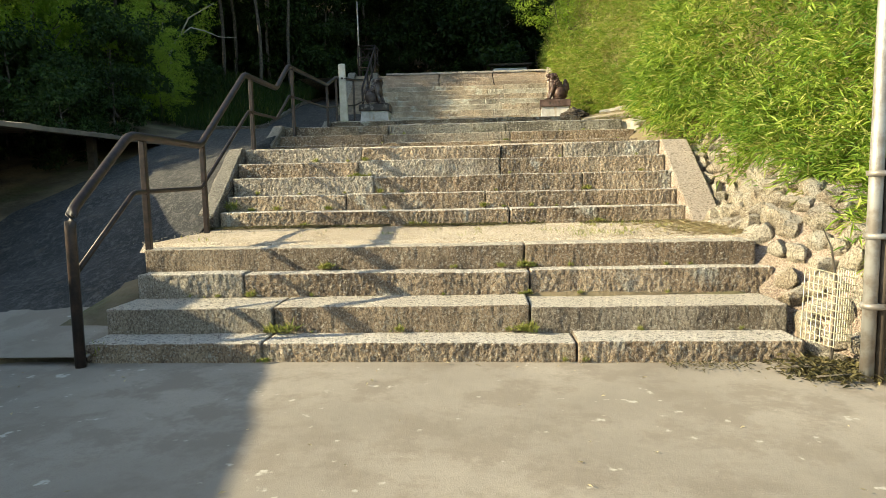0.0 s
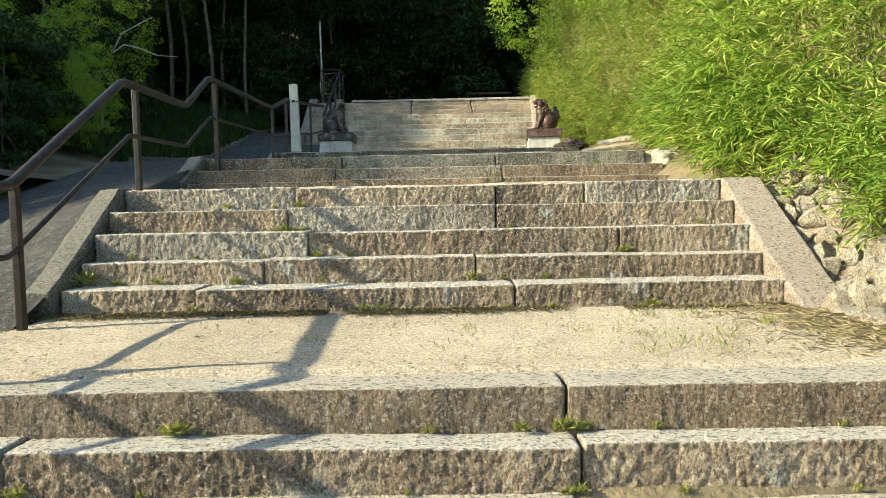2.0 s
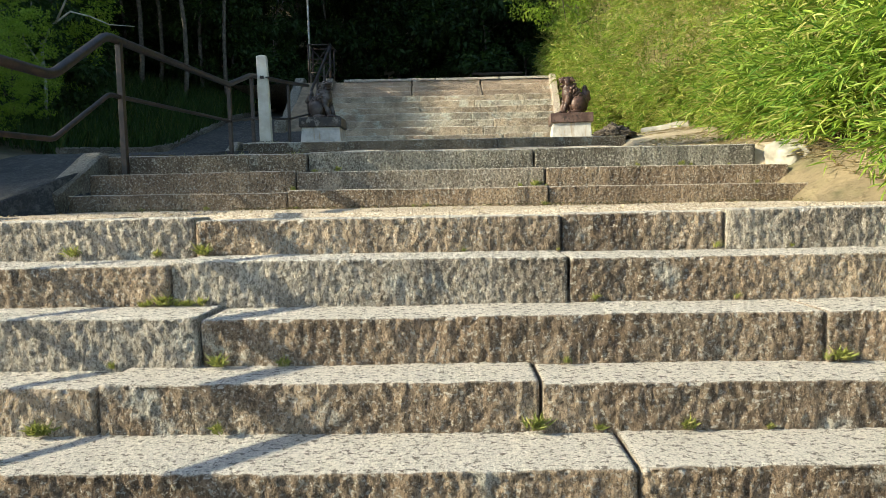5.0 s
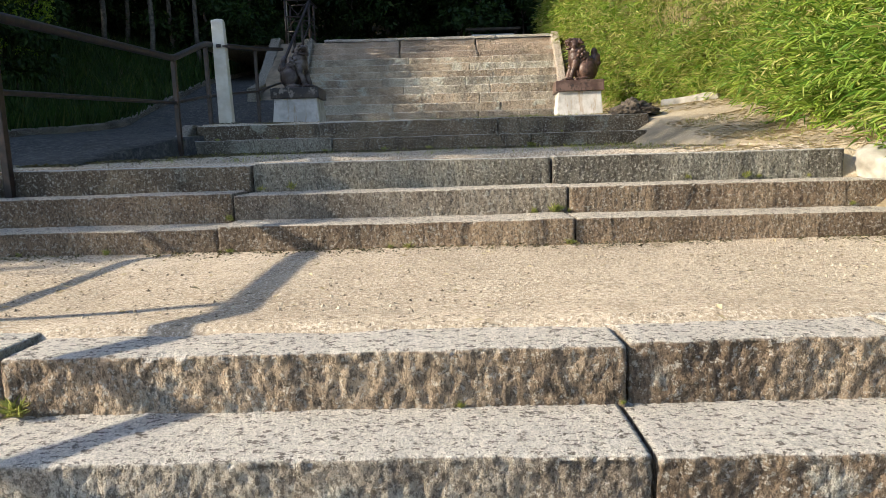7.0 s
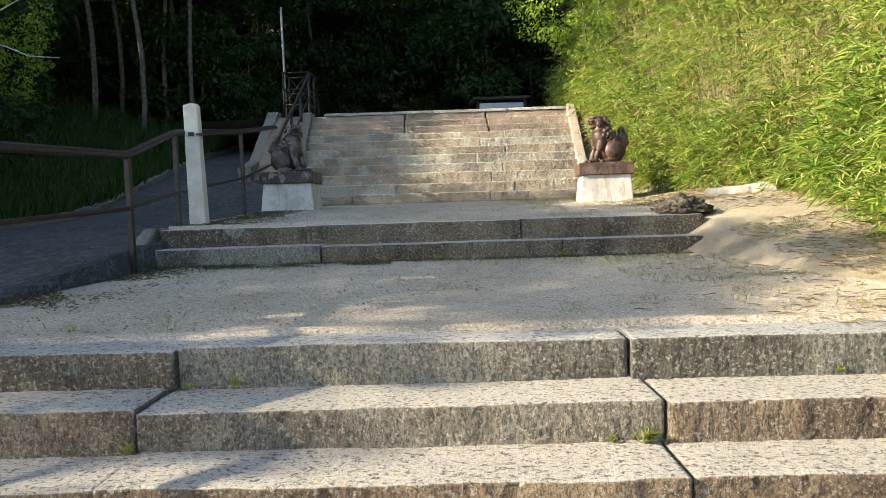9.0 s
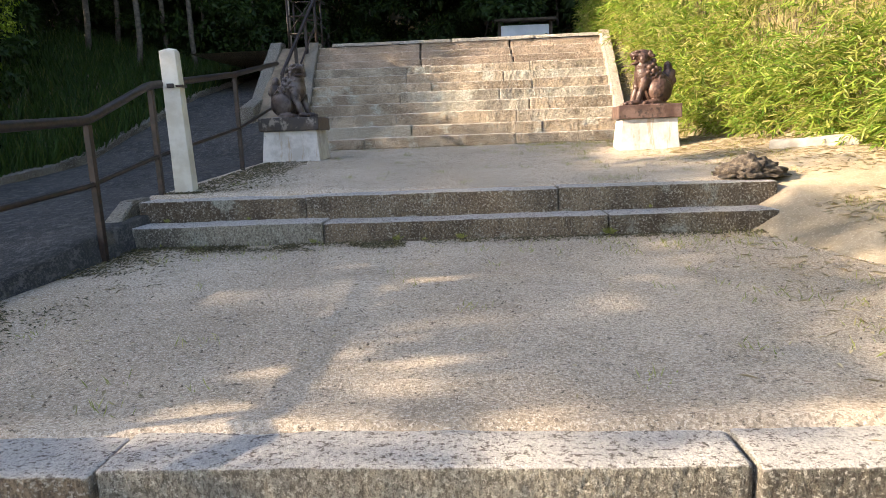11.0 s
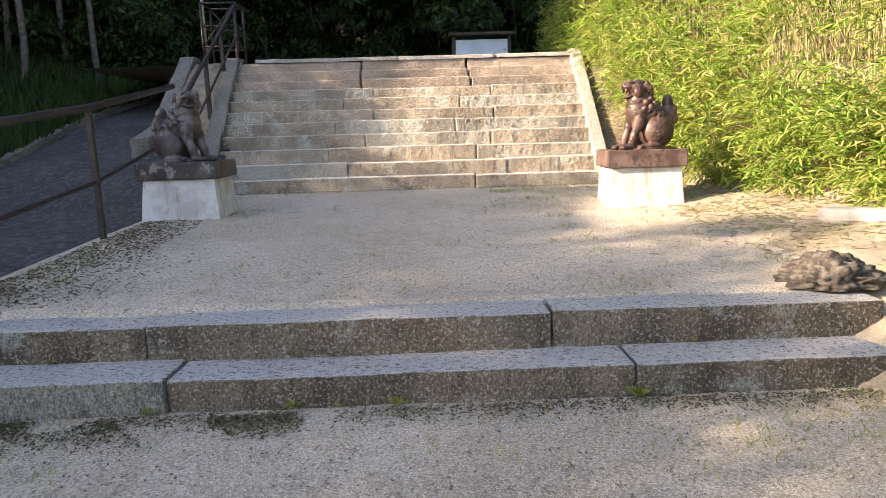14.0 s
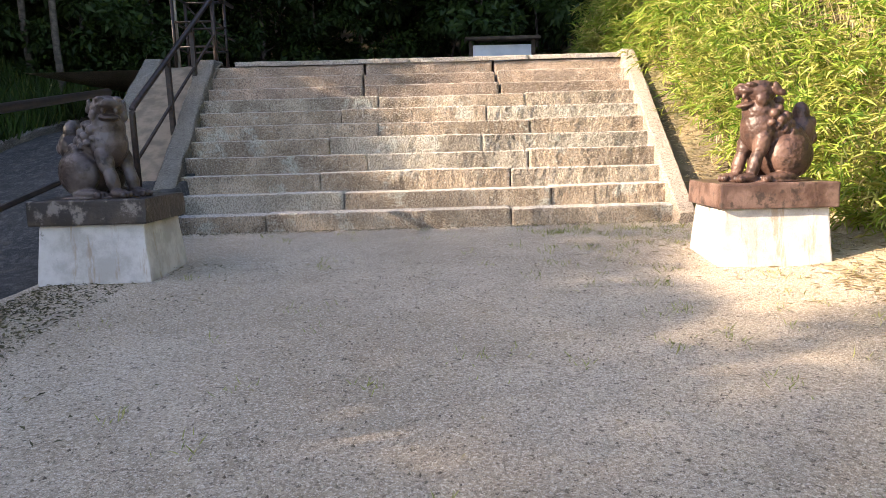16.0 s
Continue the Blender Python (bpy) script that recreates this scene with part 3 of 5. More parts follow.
def wall_face(y, v):
    """A point on the leaning face of the rubble wall."""
    top = lerp_table([(3.9, 0.75), (5.0, 1.15), (7.3, 1.62), (8.4, 1.95)], y)
    foot = lerp_table([(3.9, 0.02), (4.3, 0.02), (5.2, 0.75), (6.9, 0.75), (8.3, 1.66)], y)
    foot_x = lerp_table([(3.9, 2.5), (4.25, 2.16), (5.2, 2.22), (6.7, 2.30), (7.0, 2.55), (8.4, 2.58)], y)
    top_x = foot_x + 0.30 + 0.45 * min(1.0, (top - foot))
    return Vector((foot_x + (top_x - foot_x) * v, y, foot + (top - foot) * v)), top - foot


bm = bmesh.new()
rows = []
for y in steps_of(3.9, 8.4, 0.1):
    rows.append([bm.verts.new(wall_face(y, v)[0] + Vector((0.035, 0, -0.03))) for v in (-0.2, 0.0, 0.25, 0.5, 0.75, 1.0)] + [bm.verts.new(wall_face(y, 1.0)[0] + Vector((0.9, 0, 0.1)))])
for q, s in zip(rows, rows[1:]):
    for k in range(6):
        bm.faces.new((q[k], s[k], s[k + 1], q[k + 1]))
part("mortar", bm, OLD_PLASTER, wall, "crumbling pale mortar between the stones")
y = 3.95
while y < 8.3:
    _, h = wall_face(y, 0)
    n = max(2, round(h / 0.125))
    for k in range(n):
        p, _ = wall_face(y + rng.uniform(-0.06, 0.06), (k + 0.45 + rng.uniform(-0.12, 0.12)) / n)
        s = part_mesh("stone", rng.choice(rubble_shapes), wall)
        thick, wide = rng.uniform(0.085, 0.11) if y < 4.35 else rng.uniform(0.12, 0.16), rng.uniform(0.15, 0.24)
        s.matrix_local = Matrix.LocRotScale(p + Vector((0.035, 0.03, 0)), Euler((rng.uniform(-0.5, 0.5), rng.uniform(0.2, 0.5), rng.uniform(-0.2, 0.2))), (wide * 0.8 if y < 4.35 else thick, thick if y < 4.35 else wide, rng.uniform(0.10, 0.15)))
    y += rng.uniform(0.16, 0.22)

bm = bmesh.new()
bmesh.ops.create_icosphere(bm, subdivisions=4, radius=0.7)
for v in bm.verts:
    d = v.co.normalized()
    v.co *= 1 + 0.30 * noise.noise(d * 1.3 + Vector((3, 1, 0))) + 0.16 * noise.noise(d * 3.1) + 0.06 * noise.noise(d * 9)
boulder = tagged(part("boulder", bm, CEMENT, smooth=True), "white weathered boulder at the end of the three steps", "boulder")
boulder.matrix_world = Matrix.LocRotScale((2.54, 10.55, 2.08), Euler((0.3, 0.1, 0.4)), (0.25, 0.30, 0.22))

bm = bmesh.new()
box(bm, -0.45, 0.45, -0.14, 0.14, -0.25, 0.16, 0.04)
bmesh.ops.subdivide_edges(bm, edges=bm.edges, cuts=3, use_grid_fill=True)
for v in bm.verts:
    v.co += 0.02 * noise.noise_vector(v.co * 4)
ob = tagged(part("kerb_stone", bm, CEMENT, smooth=True), "loose pale cement kerb stone on the gravel bank", "kerb stone")
ob.matrix_world = pose(3.36, 16.0, 2.82, 0, -3, -50)

# stump
bm = bmesh.new()
bmesh.ops.create_icosphere(bm, subdivisions=5, radius=1.0)
for v in bm.verts:
    d = v.co.normalized()
    crumb = 0.20 * noise.noise(d * 2.2) + 0.16 * noise.noise(d * 6.0) + 0.14 * noise.noise(d * 13.0) + 0.08 * noise.noise(d * 27.0)
    tall = 1.0 - 0.35 * abs(d.x)
    v.co = Vector((d.x * 0.30, d.y * 0.22, max(-0.1, d.z) * 0.17 * tall)) * (1 + crumb)
stump = tagged(part("tree_stump", bm, ROTTEN, smooth=True), "low rotten crumbling tree stump behind the stone step", "stump")
stump.location = (2.15, 14.80, 2.70)


# ---- hand rail ----
rail = thing("handrail", "brown painted steel handrail with a middle rail beside the steps", "handrail", (-2.8, 4.15, 0.06))


def rail_part(name, points, radius, bend=0.10, sides=12):
    bm = bmesh.new()
    tube(bm, rounded([Vector(p) - rail.location for p in points], bend), radius, sides)
    part(name, bm, RAIL, rail, smooth=True)


def rail_post(x, y, z0, z1, half=0.024):
    bm = bmesh.new()
    box(bm, x - half, x + half, y - half, y + half, z0, z1, 0.006)
    bmesh.ops.translate(bm, verts=bm.verts, vec=-rail.location)
    part("post", bm, RAIL, rail)


TOP = [(-2.77, 4.15, -0.05), (-2.75, 4.13, 1.12), (-2.75, 4.94, 1.70), (-2.85, 6.45, 1.70), (-2.95, 8.09, 2.68), (-3.0, 9.53, 2.71), (-3.05, 10.35, 3.18), (-3.2, 13.62, 3.36), (-3.25, 14.72, 3.69), (-3.28, 17.0, 3.98), (-3.5, 19.6, 4.38)]
MID = [(-2.77, 4.16, 0.70), (-2.75, 4.95, 1.25), (-2.85, 6.42, 1.27), (-2.95, 8.18, 2.23), (-3.0, 9.50, 2.27), (-3.05, 10.35, 2.71), (-3.2, 13.55, 2.88), (-3.25, 14.72, 3.05), (-3.28, 17.0, 3.32), (-3.5, 19.6, 3.75)]
rail_part("top_rail", TOP, 0.036)
rail_part("middle_rail", MID, 0.02, 0.05, 10)
for x, y, z0, z1 in ((-2.77, 5.17, 0.60, 1.69), (-2.86, 6.52, 0.65, 1.71), (-2.96, 8.33, 1.5, 2.68), (-3.05, 10.55, 1.95, 3.17), (-3.2, 13.62, 2.2, 3.33), (-3.25, 14.75, 2.45, 3.67), (-3.28, 17.0, 2.65, 3.97)):
    rail_post(x, y, z0, z1)

upper_rail = thing("handrail", "brown steel handrail climbing beside the upper flight", "handrail", (-3.7, 20.4, 3.2))
for name, pts, r in (("top_rail", [(-3.66, 20.4, 3.0), (-3.66, 20.4, 4.28), (-3.72, 23.6, 6.2), (-3.74, 24.6, 6.25)], 0.034), ("middle_rail", [(-3.66, 20.4, 3.72), (-3.72, 23.6, 5.66), (-3.74, 24.6, 5.70)], 0.02)):
    bm = bmesh.new()
    tube(bm, rounded([Vector(p) - upper_rail.location for p in pts], 0.06), r, 10)
    part(name, bm, RAIL, upper_rail, smooth=True)
for x, y, z0, z1 in ((-3.68, 21.53, 3.85, 4.95), (-3.70, 22.5, 4.5, 5.53), (-3.72, 23.52, 5.0, 6.12)):
    bm = bmesh.new()
    box(bm, x - 0.03, x + 0.03, y - 0.03, y + 0.03, z0, z1, 0.006)
    bmesh.ops.translate(bm, verts=bm.verts, vec=-upper_rail.location)
    part("post", bm, RAIL, upper_rail)

# stone post at the two low steps
post = thing("stone_post", "tall square pale granite post beside the rail", "post", (-3.14, 15.03, 2.66))
bm = bmesh.new()
box(bm, -0.088, 0.088, -0.082, 0.082, -0.2, 1.35, 0.012)
bmesh.ops.subdivide_edges(bm, edges=bm.edges, cuts=5, use_grid_fill=True)
for v in bm.verts:
    k = max(0.0, v.co.z) / 1.3
    v.co.x *= 1 - 0.14 * k
    v.co.y *= 1 - 0.14 * k
    if v.co.z > 1.32:
        v.co.z += 0.04 * (1 - (abs(v.co.x) + abs(v.co.y)) / 0.2)
    v.co += 0.004 * noise.noise_vector(v.co * 9)
part("shaft", bm, WHITE_STONE, post)
bm = bmesh.new()
box(bm, -0.03, 0.03, -0.105, -0.06, 1.02, 1.06, 0.005)
box(bm, 0.05, 0.12, -0.10, 0.02, 1.025, 1.045, 0.004)
part("bracket", bm, RAIL, post, "dark iron bracket")
post.rotation_euler = (0, radians(-1.0), radians(6))

# mast frame on the terrace
mast = thing("lattice_mast", "thin steel lattice frame with a tall flagpole on the terrace", "mast", (-4.02, 23.75, 5.05))
for x, y in ((-0.31, -0.25), (0.31, -0.25), (-0.31, 0.3), (0.31, 0.3)):
    bm = bmesh.new()
    tube(bm, [(x, y, -0.1), (x, y, 1.17)], 0.026, 8)
    part("leg", bm, RAIL, mast, smooth=True)
for z in (0.38, 0.75, 1.15):
    for a, b in (((-0.31, -0.25), (0.31, -0.25)), ((-0.31, 0.3), (0.31, 0.3)), ((-0.31, -0.25), (-0.31, 0.3)), ((0.31, -0.25), (0.31, 0.3))):
        bm = bmesh.new()
        tube(bm, [(*a, z), (*b, z)], 0.018, 8)
        part("rung", bm, RAIL, mast, smooth=True)
for a, b in (((-0.31, -0.25, 0.38), (0.31, -0.25, 1.15)), ((0.31, 0.3, 0.38), (-0.31, 0.3, 1.15))):
    bm = bmesh.new()
    tube(bm, [a, b], 0.014, 8)
    part("brace", bm, RAIL, mast, smooth=True)
bm = bmesh.new()
tube(bm, [(-0.29, -0.2, -0.1), (-0.29, -0.2, 1.4), (-0.30, -0.2, 2.72)], 0.034, 10, 0.026)
part("flagpole", bm, STEEL, mast, "pale grey steel flagpole", True)

# notice board on the terrace
board = thing("notice_board", "whitish notice board under a small dark roof", "notice board", (1.5, 31.0, 5.06))
bm = bmesh.new()
box(bm, -0.78, 0.78, -0.04, 0.04, 0.55, 1.47, 0.01)
part("panel", bm, BOARD, board)
bm = bmesh.new()
box(bm, -1.0, 1.0, -0.25, 0.25, 1.58, 1.66, 0.02)
part("roof", bm, DARK_WOOD, board)
for x in (-0.84, 0.84):
    bm = bmesh.new()
    box(bm, x - 0.05, x + 0.05, -0.05, 0.05, -0.1, 1.6, 0.01)
    part("post", bm, DARK_WOOD, board)


# ---- statues on plinths ----
def plinth(x, y, z, yaw, half, label, cap, cap_label):
    p = thing("plinth", label, "plinth", (x, y, z), "plinths of the guardian statues")
    p.rotation_euler = (0, 0, radians(yaw))
    bm = bmesh.new()
    box(bm, -half, half, -0.37, 0.37, -0.25, 0.44, 0.015)
    bmesh.ops.subdivide_edges(bm, edges=bm.edges, cuts=4, use_grid_fill=True)
    for v in bm.verts:
        k = 1 - 0.10 * max(0.0, v.co.z) / 0.44
        v.co.x, v.co.y = v.co.x * k, v.co.y * k
        v.co += 0.006 * noise.noise_vector(v.co * 6)
    part("base", bm, PLINTH_LIGHT, p, "whitish rendered base")
    bm = bmesh.new()
    box(bm, -half * 1.02, half * 1.02, -0.38, 0.38, 0.442, 0.625, 0.012)
    bmesh.ops.subdivide_edges(bm, edges=bm.edges, cuts=3, use_grid_fill=True)
    for v in bm.verts:
        v.co += 0.007 * noise.noise_vector(v.co * 7 + Vector((x, 0, 0)))
    part("cap", bm, cap, p, cap_label)
    return p


def guardian(label, material, x, y, z, yaw, head_turn, jaw):
    """A seated guardian beast: smooth round haunches, upright chest, curled mane and a flame of a tail, fused into one skin."""
    bm = bmesh.new()
    swivel = pose(0.13, 0, 0.62, 0, 0, head_turn) @ pose(-0.13, 0, -0.62)

    def ball(cx, cy, cz, rx, ry, rz, tilt=0.0, turn=0.0, head=False):
        m = Matrix.LocRotScale((cx, cy, cz), Euler((0, radians(tilt), radians(turn))), (rx, ry, rz))
        bmesh.ops.create_icosphere(bm, subdivisions=3, radius=1.0, matrix=swivel @ m if head else m)

    # +x is where its body points
    ball(-0.03, 0, 0.012, 0.36, 0.24, 0.028)                # slab under the paws
    ball(-0.13, 0, 0.25, 0.21, 0.17, 0.25)                  # rump
    ball(0.0, 0, 0.40, 0.15, 0.15, 0.24, 24)                # back
    ball(0.11, 0, 0.44, 0.135, 0.145, 0.20, 6)              # chest
    ball(0.115, 0, 0.58, 0.125, 0.13, 0.15)                 # neck
    for s in (-1, 1):
        ball(-0.09, 0.135 * s, 0.215, 0.185, 0.105, 0.19)   # haunches
        ball(0.02, 0.165 * s, 0.045, 0.15, 0.06, 0.045)     # hind feet
        ball(0.15, 0.095 * s, 0.32, 0.068, 0.062, 0.14, -14)  # fore legs
        ball(0.205, 0.095 * s, 0.16, 0.052, 0.052, 0.15, -16)
        ball(0.27, 0.098 * s, 0.042, 0.085, 0.06, 0.042)
        for k in (-1, 0, 1):
            ball(0.34, 0.098 * s + 0.036 * k, 0.034, 0.03, 0.018, 0.03)
            ball(0.155, 0.165 * s + 0.034 * k, 0.036, 0.032, 0.017, 0.032)
        for k in range(4):                                  # curls of the mane over the shoulder
            ball(0.075 - 0.055 * k, (0.132 + 0.012 * (k % 2)) * s, 0.56 - 0.052 * k, 0.036, 0.030, 0.040, 30)
            ball(0.02 - 0.055 * k, (0.110 + 0.012 * (k % 2)) * s, 0.60 - 0.060 * k, 0.036, 0.034, 0.044, 30)
            ball(0.10 - 0.055 * k, (0.148 + 0.006 * k) * s, 0.49 - 0.032 * k, 0.026, 0.020, 0.026)
        ball(0.045, 0.122 * s, 0.755, 0.032, 0.022, 0.062, 24, 0, True)    # ears, folded
        ball(0.012, 0.134 * s, 0.725, 0.026, 0.018, 0.036, 60, 0, True)
        ball(0.225, 0.062 * s, 0.795, 0.050, 0.036, 0.026, -12, 0, True)   # brows
        ball(0.238, 0.058 * s, 0.762, 0.022, 0.022, 0.018, 0, 0, True)     # eyes
        ball(0.150, 0.105 * s, 0.675, 0.055, 0.034, 0.055, 0, 0, True)     # cheeks
        ball(0.272, 0.045 * s, 0.705, 0.018, 0.016, 0.026, 0, 0, True)     # fangs
    ball(0.13, 0, 0.735, 0.135, 0.125, 0.095, -8, 0, True)   # skull
    ball(0.11, 0, 0.80, 0.10, 0.10, 0.035, -6, 0, True)      # flat crown of the head
    ball(0.235, 0, 0.745, 0.085, 0.092, 0.040, -10, 0, True)  # upper jaw
    ball(0.292, 0, 0.775, 0.030, 0.052, 0.026, 0, 0, True)   # nose
    ball(0.215, 0, 0.660 - jaw, 0.085, 0.080, 0.028, 10, 0, True)  # lower jaw
    for k in range(5):                                      # curls down the spine
        ball(-0.03 - 0.045 * k, 0.03 * (-1) ** k, 0.66 - 0.062 * k, 0.044, 0.05, 0.044)
    ball(-0.27, 0, 0.30, 0.085, 0.11, 0.12)                 # tail: a flame standing on its root
    ball(-0.285, 0, 0.43, 0.10, 0.10, 0.14, -4)
    ball(-0.275, 0, 0.55, 0.062, 0.07, 0.11, 8)
    ball(-0.345, 0.04, 0.36, 0.042, 0.05, 0.06)
    ball(-0.355, -0.04, 0.42, 0.038, 0.045, 0.06)
    ball(-0.335, 0.05, 0.48, 0.032, 0.04, 0.055)
    me = bpy.data.meshes.new("guardian_statue")
    bm.to_mesh(me)
    bm.free()
    me.materials.append(material)
    ob = tagged(new("guardian_statue", me), label, "statue", "guardian statues")
    ob.matrix_world = pose(x, y, z, 0, 0, yaw) @ Matrix.Diagonal((0.92, 0.96, 0.90, 1.0))
    mod = ob.modifiers.new("fuse", "REMESH")
    mod.mode, mod.voxel_size, mod.use_smooth_shade = "VOXEL", 0.0075, True
    sm = ob.modifiers.new("soften", "SMOOTH")
    sm.factor, sm.iterations = 0.5, 2
    tex = bpy.data.textures.new("worn", "CLOUDS")
    tex.noise_scale = 0.03
    dm = ob.modifiers.new("carving", "DISPLACE")
    dm.texture, dm.strength, dm.mid_level, dm.texture_coords = tex, 0.008, 0.5, "LOCAL"
    return ob


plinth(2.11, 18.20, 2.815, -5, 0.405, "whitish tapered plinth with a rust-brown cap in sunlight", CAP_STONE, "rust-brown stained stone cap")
plinth(-2.90, 18.25, 2.83, 1, 0.415, "grey-white tapered plinth with a blackish cap in shade", CAP_BLACK, "blackish stone cap with pale blotches")
guardian("reddish-brown glazed guardian beast seated with open mouth", STATUE_RED, 2.15, 18.14, 3.434, 190, -6, 0.02)
guardian("weathered grey-brown guardian beast seated with head turned", STATUE_GREY, -2.90, 18.16, 3.448, -20, -38, 0.0)

# ---- at the foot of the steps, bank side ----
pole = thing("utility_pole", "slim grey metal pole with a strapped conduit", "pole", (2.27, 3.82, 0.05))
bm = bmesh.new()
tube(bm, [(0, 0, -0.1), (0.0, 0, 1.2), (0.01, 0, 5.5)], 0.038, 14)
part("shaft", bm, STEEL, pole, "", True)
bm = bmesh.new()
tube(bm, [(0.065, -0.01, -0.1), (0.065, -0.01, 1.32)], 0.024, 10)
part("conduit", bm, DARK_WOOD, pole, "dark rusty conduit", True)
for z in (0.45, 0.86, 1.22):
    bm = bmesh.new()
    tube(bm, [(0.018, 0, z), (0.018, 0, z + 0.03)], 0.068, 14)
    part("strap", bm, STEEL, pole, "", True)

pillar = thing("gate_pillar", "rounded beige stone pillar in two blocks", "pillar", (2.56, 3.80, 0.05))
for z0, z1, r in ((-0.1, 0.34, 0.17), (0.345, 0.70, 0.165)):
    bm = bmesh.new()
    box(bm, -r, r, -r, r, z0, z1, 0.05)
    bmesh.ops.subdivide_edges(bm, edges=bm.edges, cuts=2, use_grid_fill=True)
    for v in bm.verts:
        v.co += 0.008 * noise.noise_vector(v.co * 8)
    part("block", bm, RUBBLE, pillar, "", True)

cage = thing("wire_cage", "pale bent wire mesh guard round a small plant", "wire mesh", (2.2, 4.08, 0.2))
for ax, ay, bx, by in ((-0.19, -0.02, -0.03, -0.10), (-0.03, -0.10, 0.15, 0.04)):
    bm = bmesh.new()
    for k in range(8):
        u = k / 7
        x, y = ax + (bx - ax) * u, ay + (by - ay) * u
        tube(bm, [(x - 0.01, y, 0.06 - 0.04 * u), (x + 0.015, y + 0.02, 0.50 - 0.02 * u)], 0.0032, 5)
    for k in range(11):
        z = 0.05 + 0.045 * k
        tube(bm, [(ax + 0.002 * k, ay, z + 0.015), (bx + 0.002 * k, by, z - 0.03)], 0.0028, 5)
    part("mesh_panel", bm, WIRE, cage)
bm = bmesh.new()
tube(bm, [(0.02, 0.03, -0.1), (0.05, 0.05, 0.35), (0.02, 0.08, 0.62), (-0.03, 0.1, 0.75)], 0.012, 7, 0.004)
part("stake", bm, BARK, cage, "bare brown stick")

# ---- shed beside the ramp ----
shed = thing("shed", "low dark open-fronted shed with a weathered sheet roof", "shed", (-6.4, 3.0, 0.06))


def shed_box(name, x0, x1, y0, y1, z0, z1, material, label="", bevel=0.01):
    bm = bmesh.new()
    box(bm, x0, x1, y0, y1, z0, z1, bevel)
    bmesh.ops.translate(bm, verts=bm.verts, vec=-shed.location)
    return part(name, bm, material, shed, label)


ys = steps_of(-9.0, 14.6, 0.4)
prof = [(-5.95, 0.0), (-7.1, 0.13), (-8.5, 0.2), (-9.9, 0.22)]
def eave(y):
    """The roof's edge draws back from the ramp as it goes up."""
    return lerp_table([(-9, 0.95), (1.6, 0.45), (3.26, 0.0), (5.0, -0.15), (14.6, -0.38)], y), 2.19


bm = bmesh.new()
tops = [[bm.verts.new((x + eave(y)[0], y, eave(y)[1] + dz + 0.012 * math.sin(y * 9))) for x, dz in prof] for y in ys]
lows = [[bm.verts.new((x + eave(y)[0], y, eave(y)[1] + dz - 0.07)) for x, dz in prof] for y in ys]
for a, b, c, d in zip(tops, tops[1:], lows, lows[1:]):
    for k in range(3):
        bm.faces.new((a[k], a[k + 1], b[k + 1], b[k])), bm.faces.new((c[k], d[k], d[k + 1], c[k + 1]))
    bm.faces.new((a[0], b[0], d[0], c[0])), bm.faces.new((a[3], c[3], d[3], b[3]))
for r, s in ((tops[0], lows[0]), (tops[-1], lows[-1])):
    for k in range(3):
        bm.faces.new((r[k], s[k], s[k + 1], r[k + 1]))
bmesh.ops.recalc_face_normals(bm, faces=bm.faces)
bmesh.ops.translate(bm, verts=bm.verts, vec=-shed.location)
part("roof", bm, ROOF, shed)
for k, y in enumerate(steps_of(-8.4, 14.0, 3.2)):
    x = eave(y)[0] - 6.4
    shed_box("post", x - 0.06, x + 0.06, y - 0.06, y + 0.06, -0.2, eave(y)[1] + 0.08, DARK_WOOD)
    shed_box("wall_panel", x - 3.9, x - 3.8, y - 1.7, y + 1.7, -0.3, eave(y)[1] + 0.14, DARK_WOOD)
x = eave(14.3)[0] - 6.4
shed_box("end_wall", x - 3.8, x - 0.1, 14.3, 14.4, -0.3, 2.2, DARK_WOOD)
x = eave(-8.8)[0] - 6.4
shed_box("end_wall", x - 3.8, x - 0.1, -8.9, -8.8, -0.3, 2.15, DARK_WOOD)



# ---- plants ----
def leaf_mesh(name, base, along, normal, length, width, material, fold=0.25):
    """Many small pointed leaves in one mesh: each a kite folded along its rib."""
    base, along, normal = np.asarray(base, float), np.asarray(along, float), np.asarray(normal, float)
    along /= np.linalg.norm(along, axis=1, keepdims=True) + 1e-9
    side = np.cross(along, normal)
    side /= np.linalg.norm(side, axis=1, keepdims=True) + 1e-9
    up = np.cross(side, along)
    length, width = np.asarray(length)[:, None], np.asarray(width)[:, None]
    mid = base + along * length * 0.42 + up * width * fold
    tip = base + along * length - up * length * 0.12
    n = len(base)
    co = np.stack([base, mid - side * width * 0.5, tip, mid + side * width * 0.5], axis=1).reshape(-1, 3)
    me = bpy.data.meshes.new(name)
    me.vertices.add(n * 4)
    me.vertices.foreach_set("co", co.ravel())
    me.loops.add(n * 6)
    tri = np.array([0, 1, 2, 0, 2, 3])[None, :] + 4 * np.arange(n)[:, None]
    me.loops.foreach_set("vertex_index", tri.ravel())
    me.polygons.add(n * 2)
    me.polygons.foreach_set("loop_start", np.arange(0, n * 6, 3))
    me.materials.append(material)
    me.update(calc_edges=True)
    return me


R = np.random.RandomState(11)


def ball_dirs(n):
    v = R.normal(size=(n, 3))
    return v / np.linalg.norm(v, axis=1, keepdims=True)


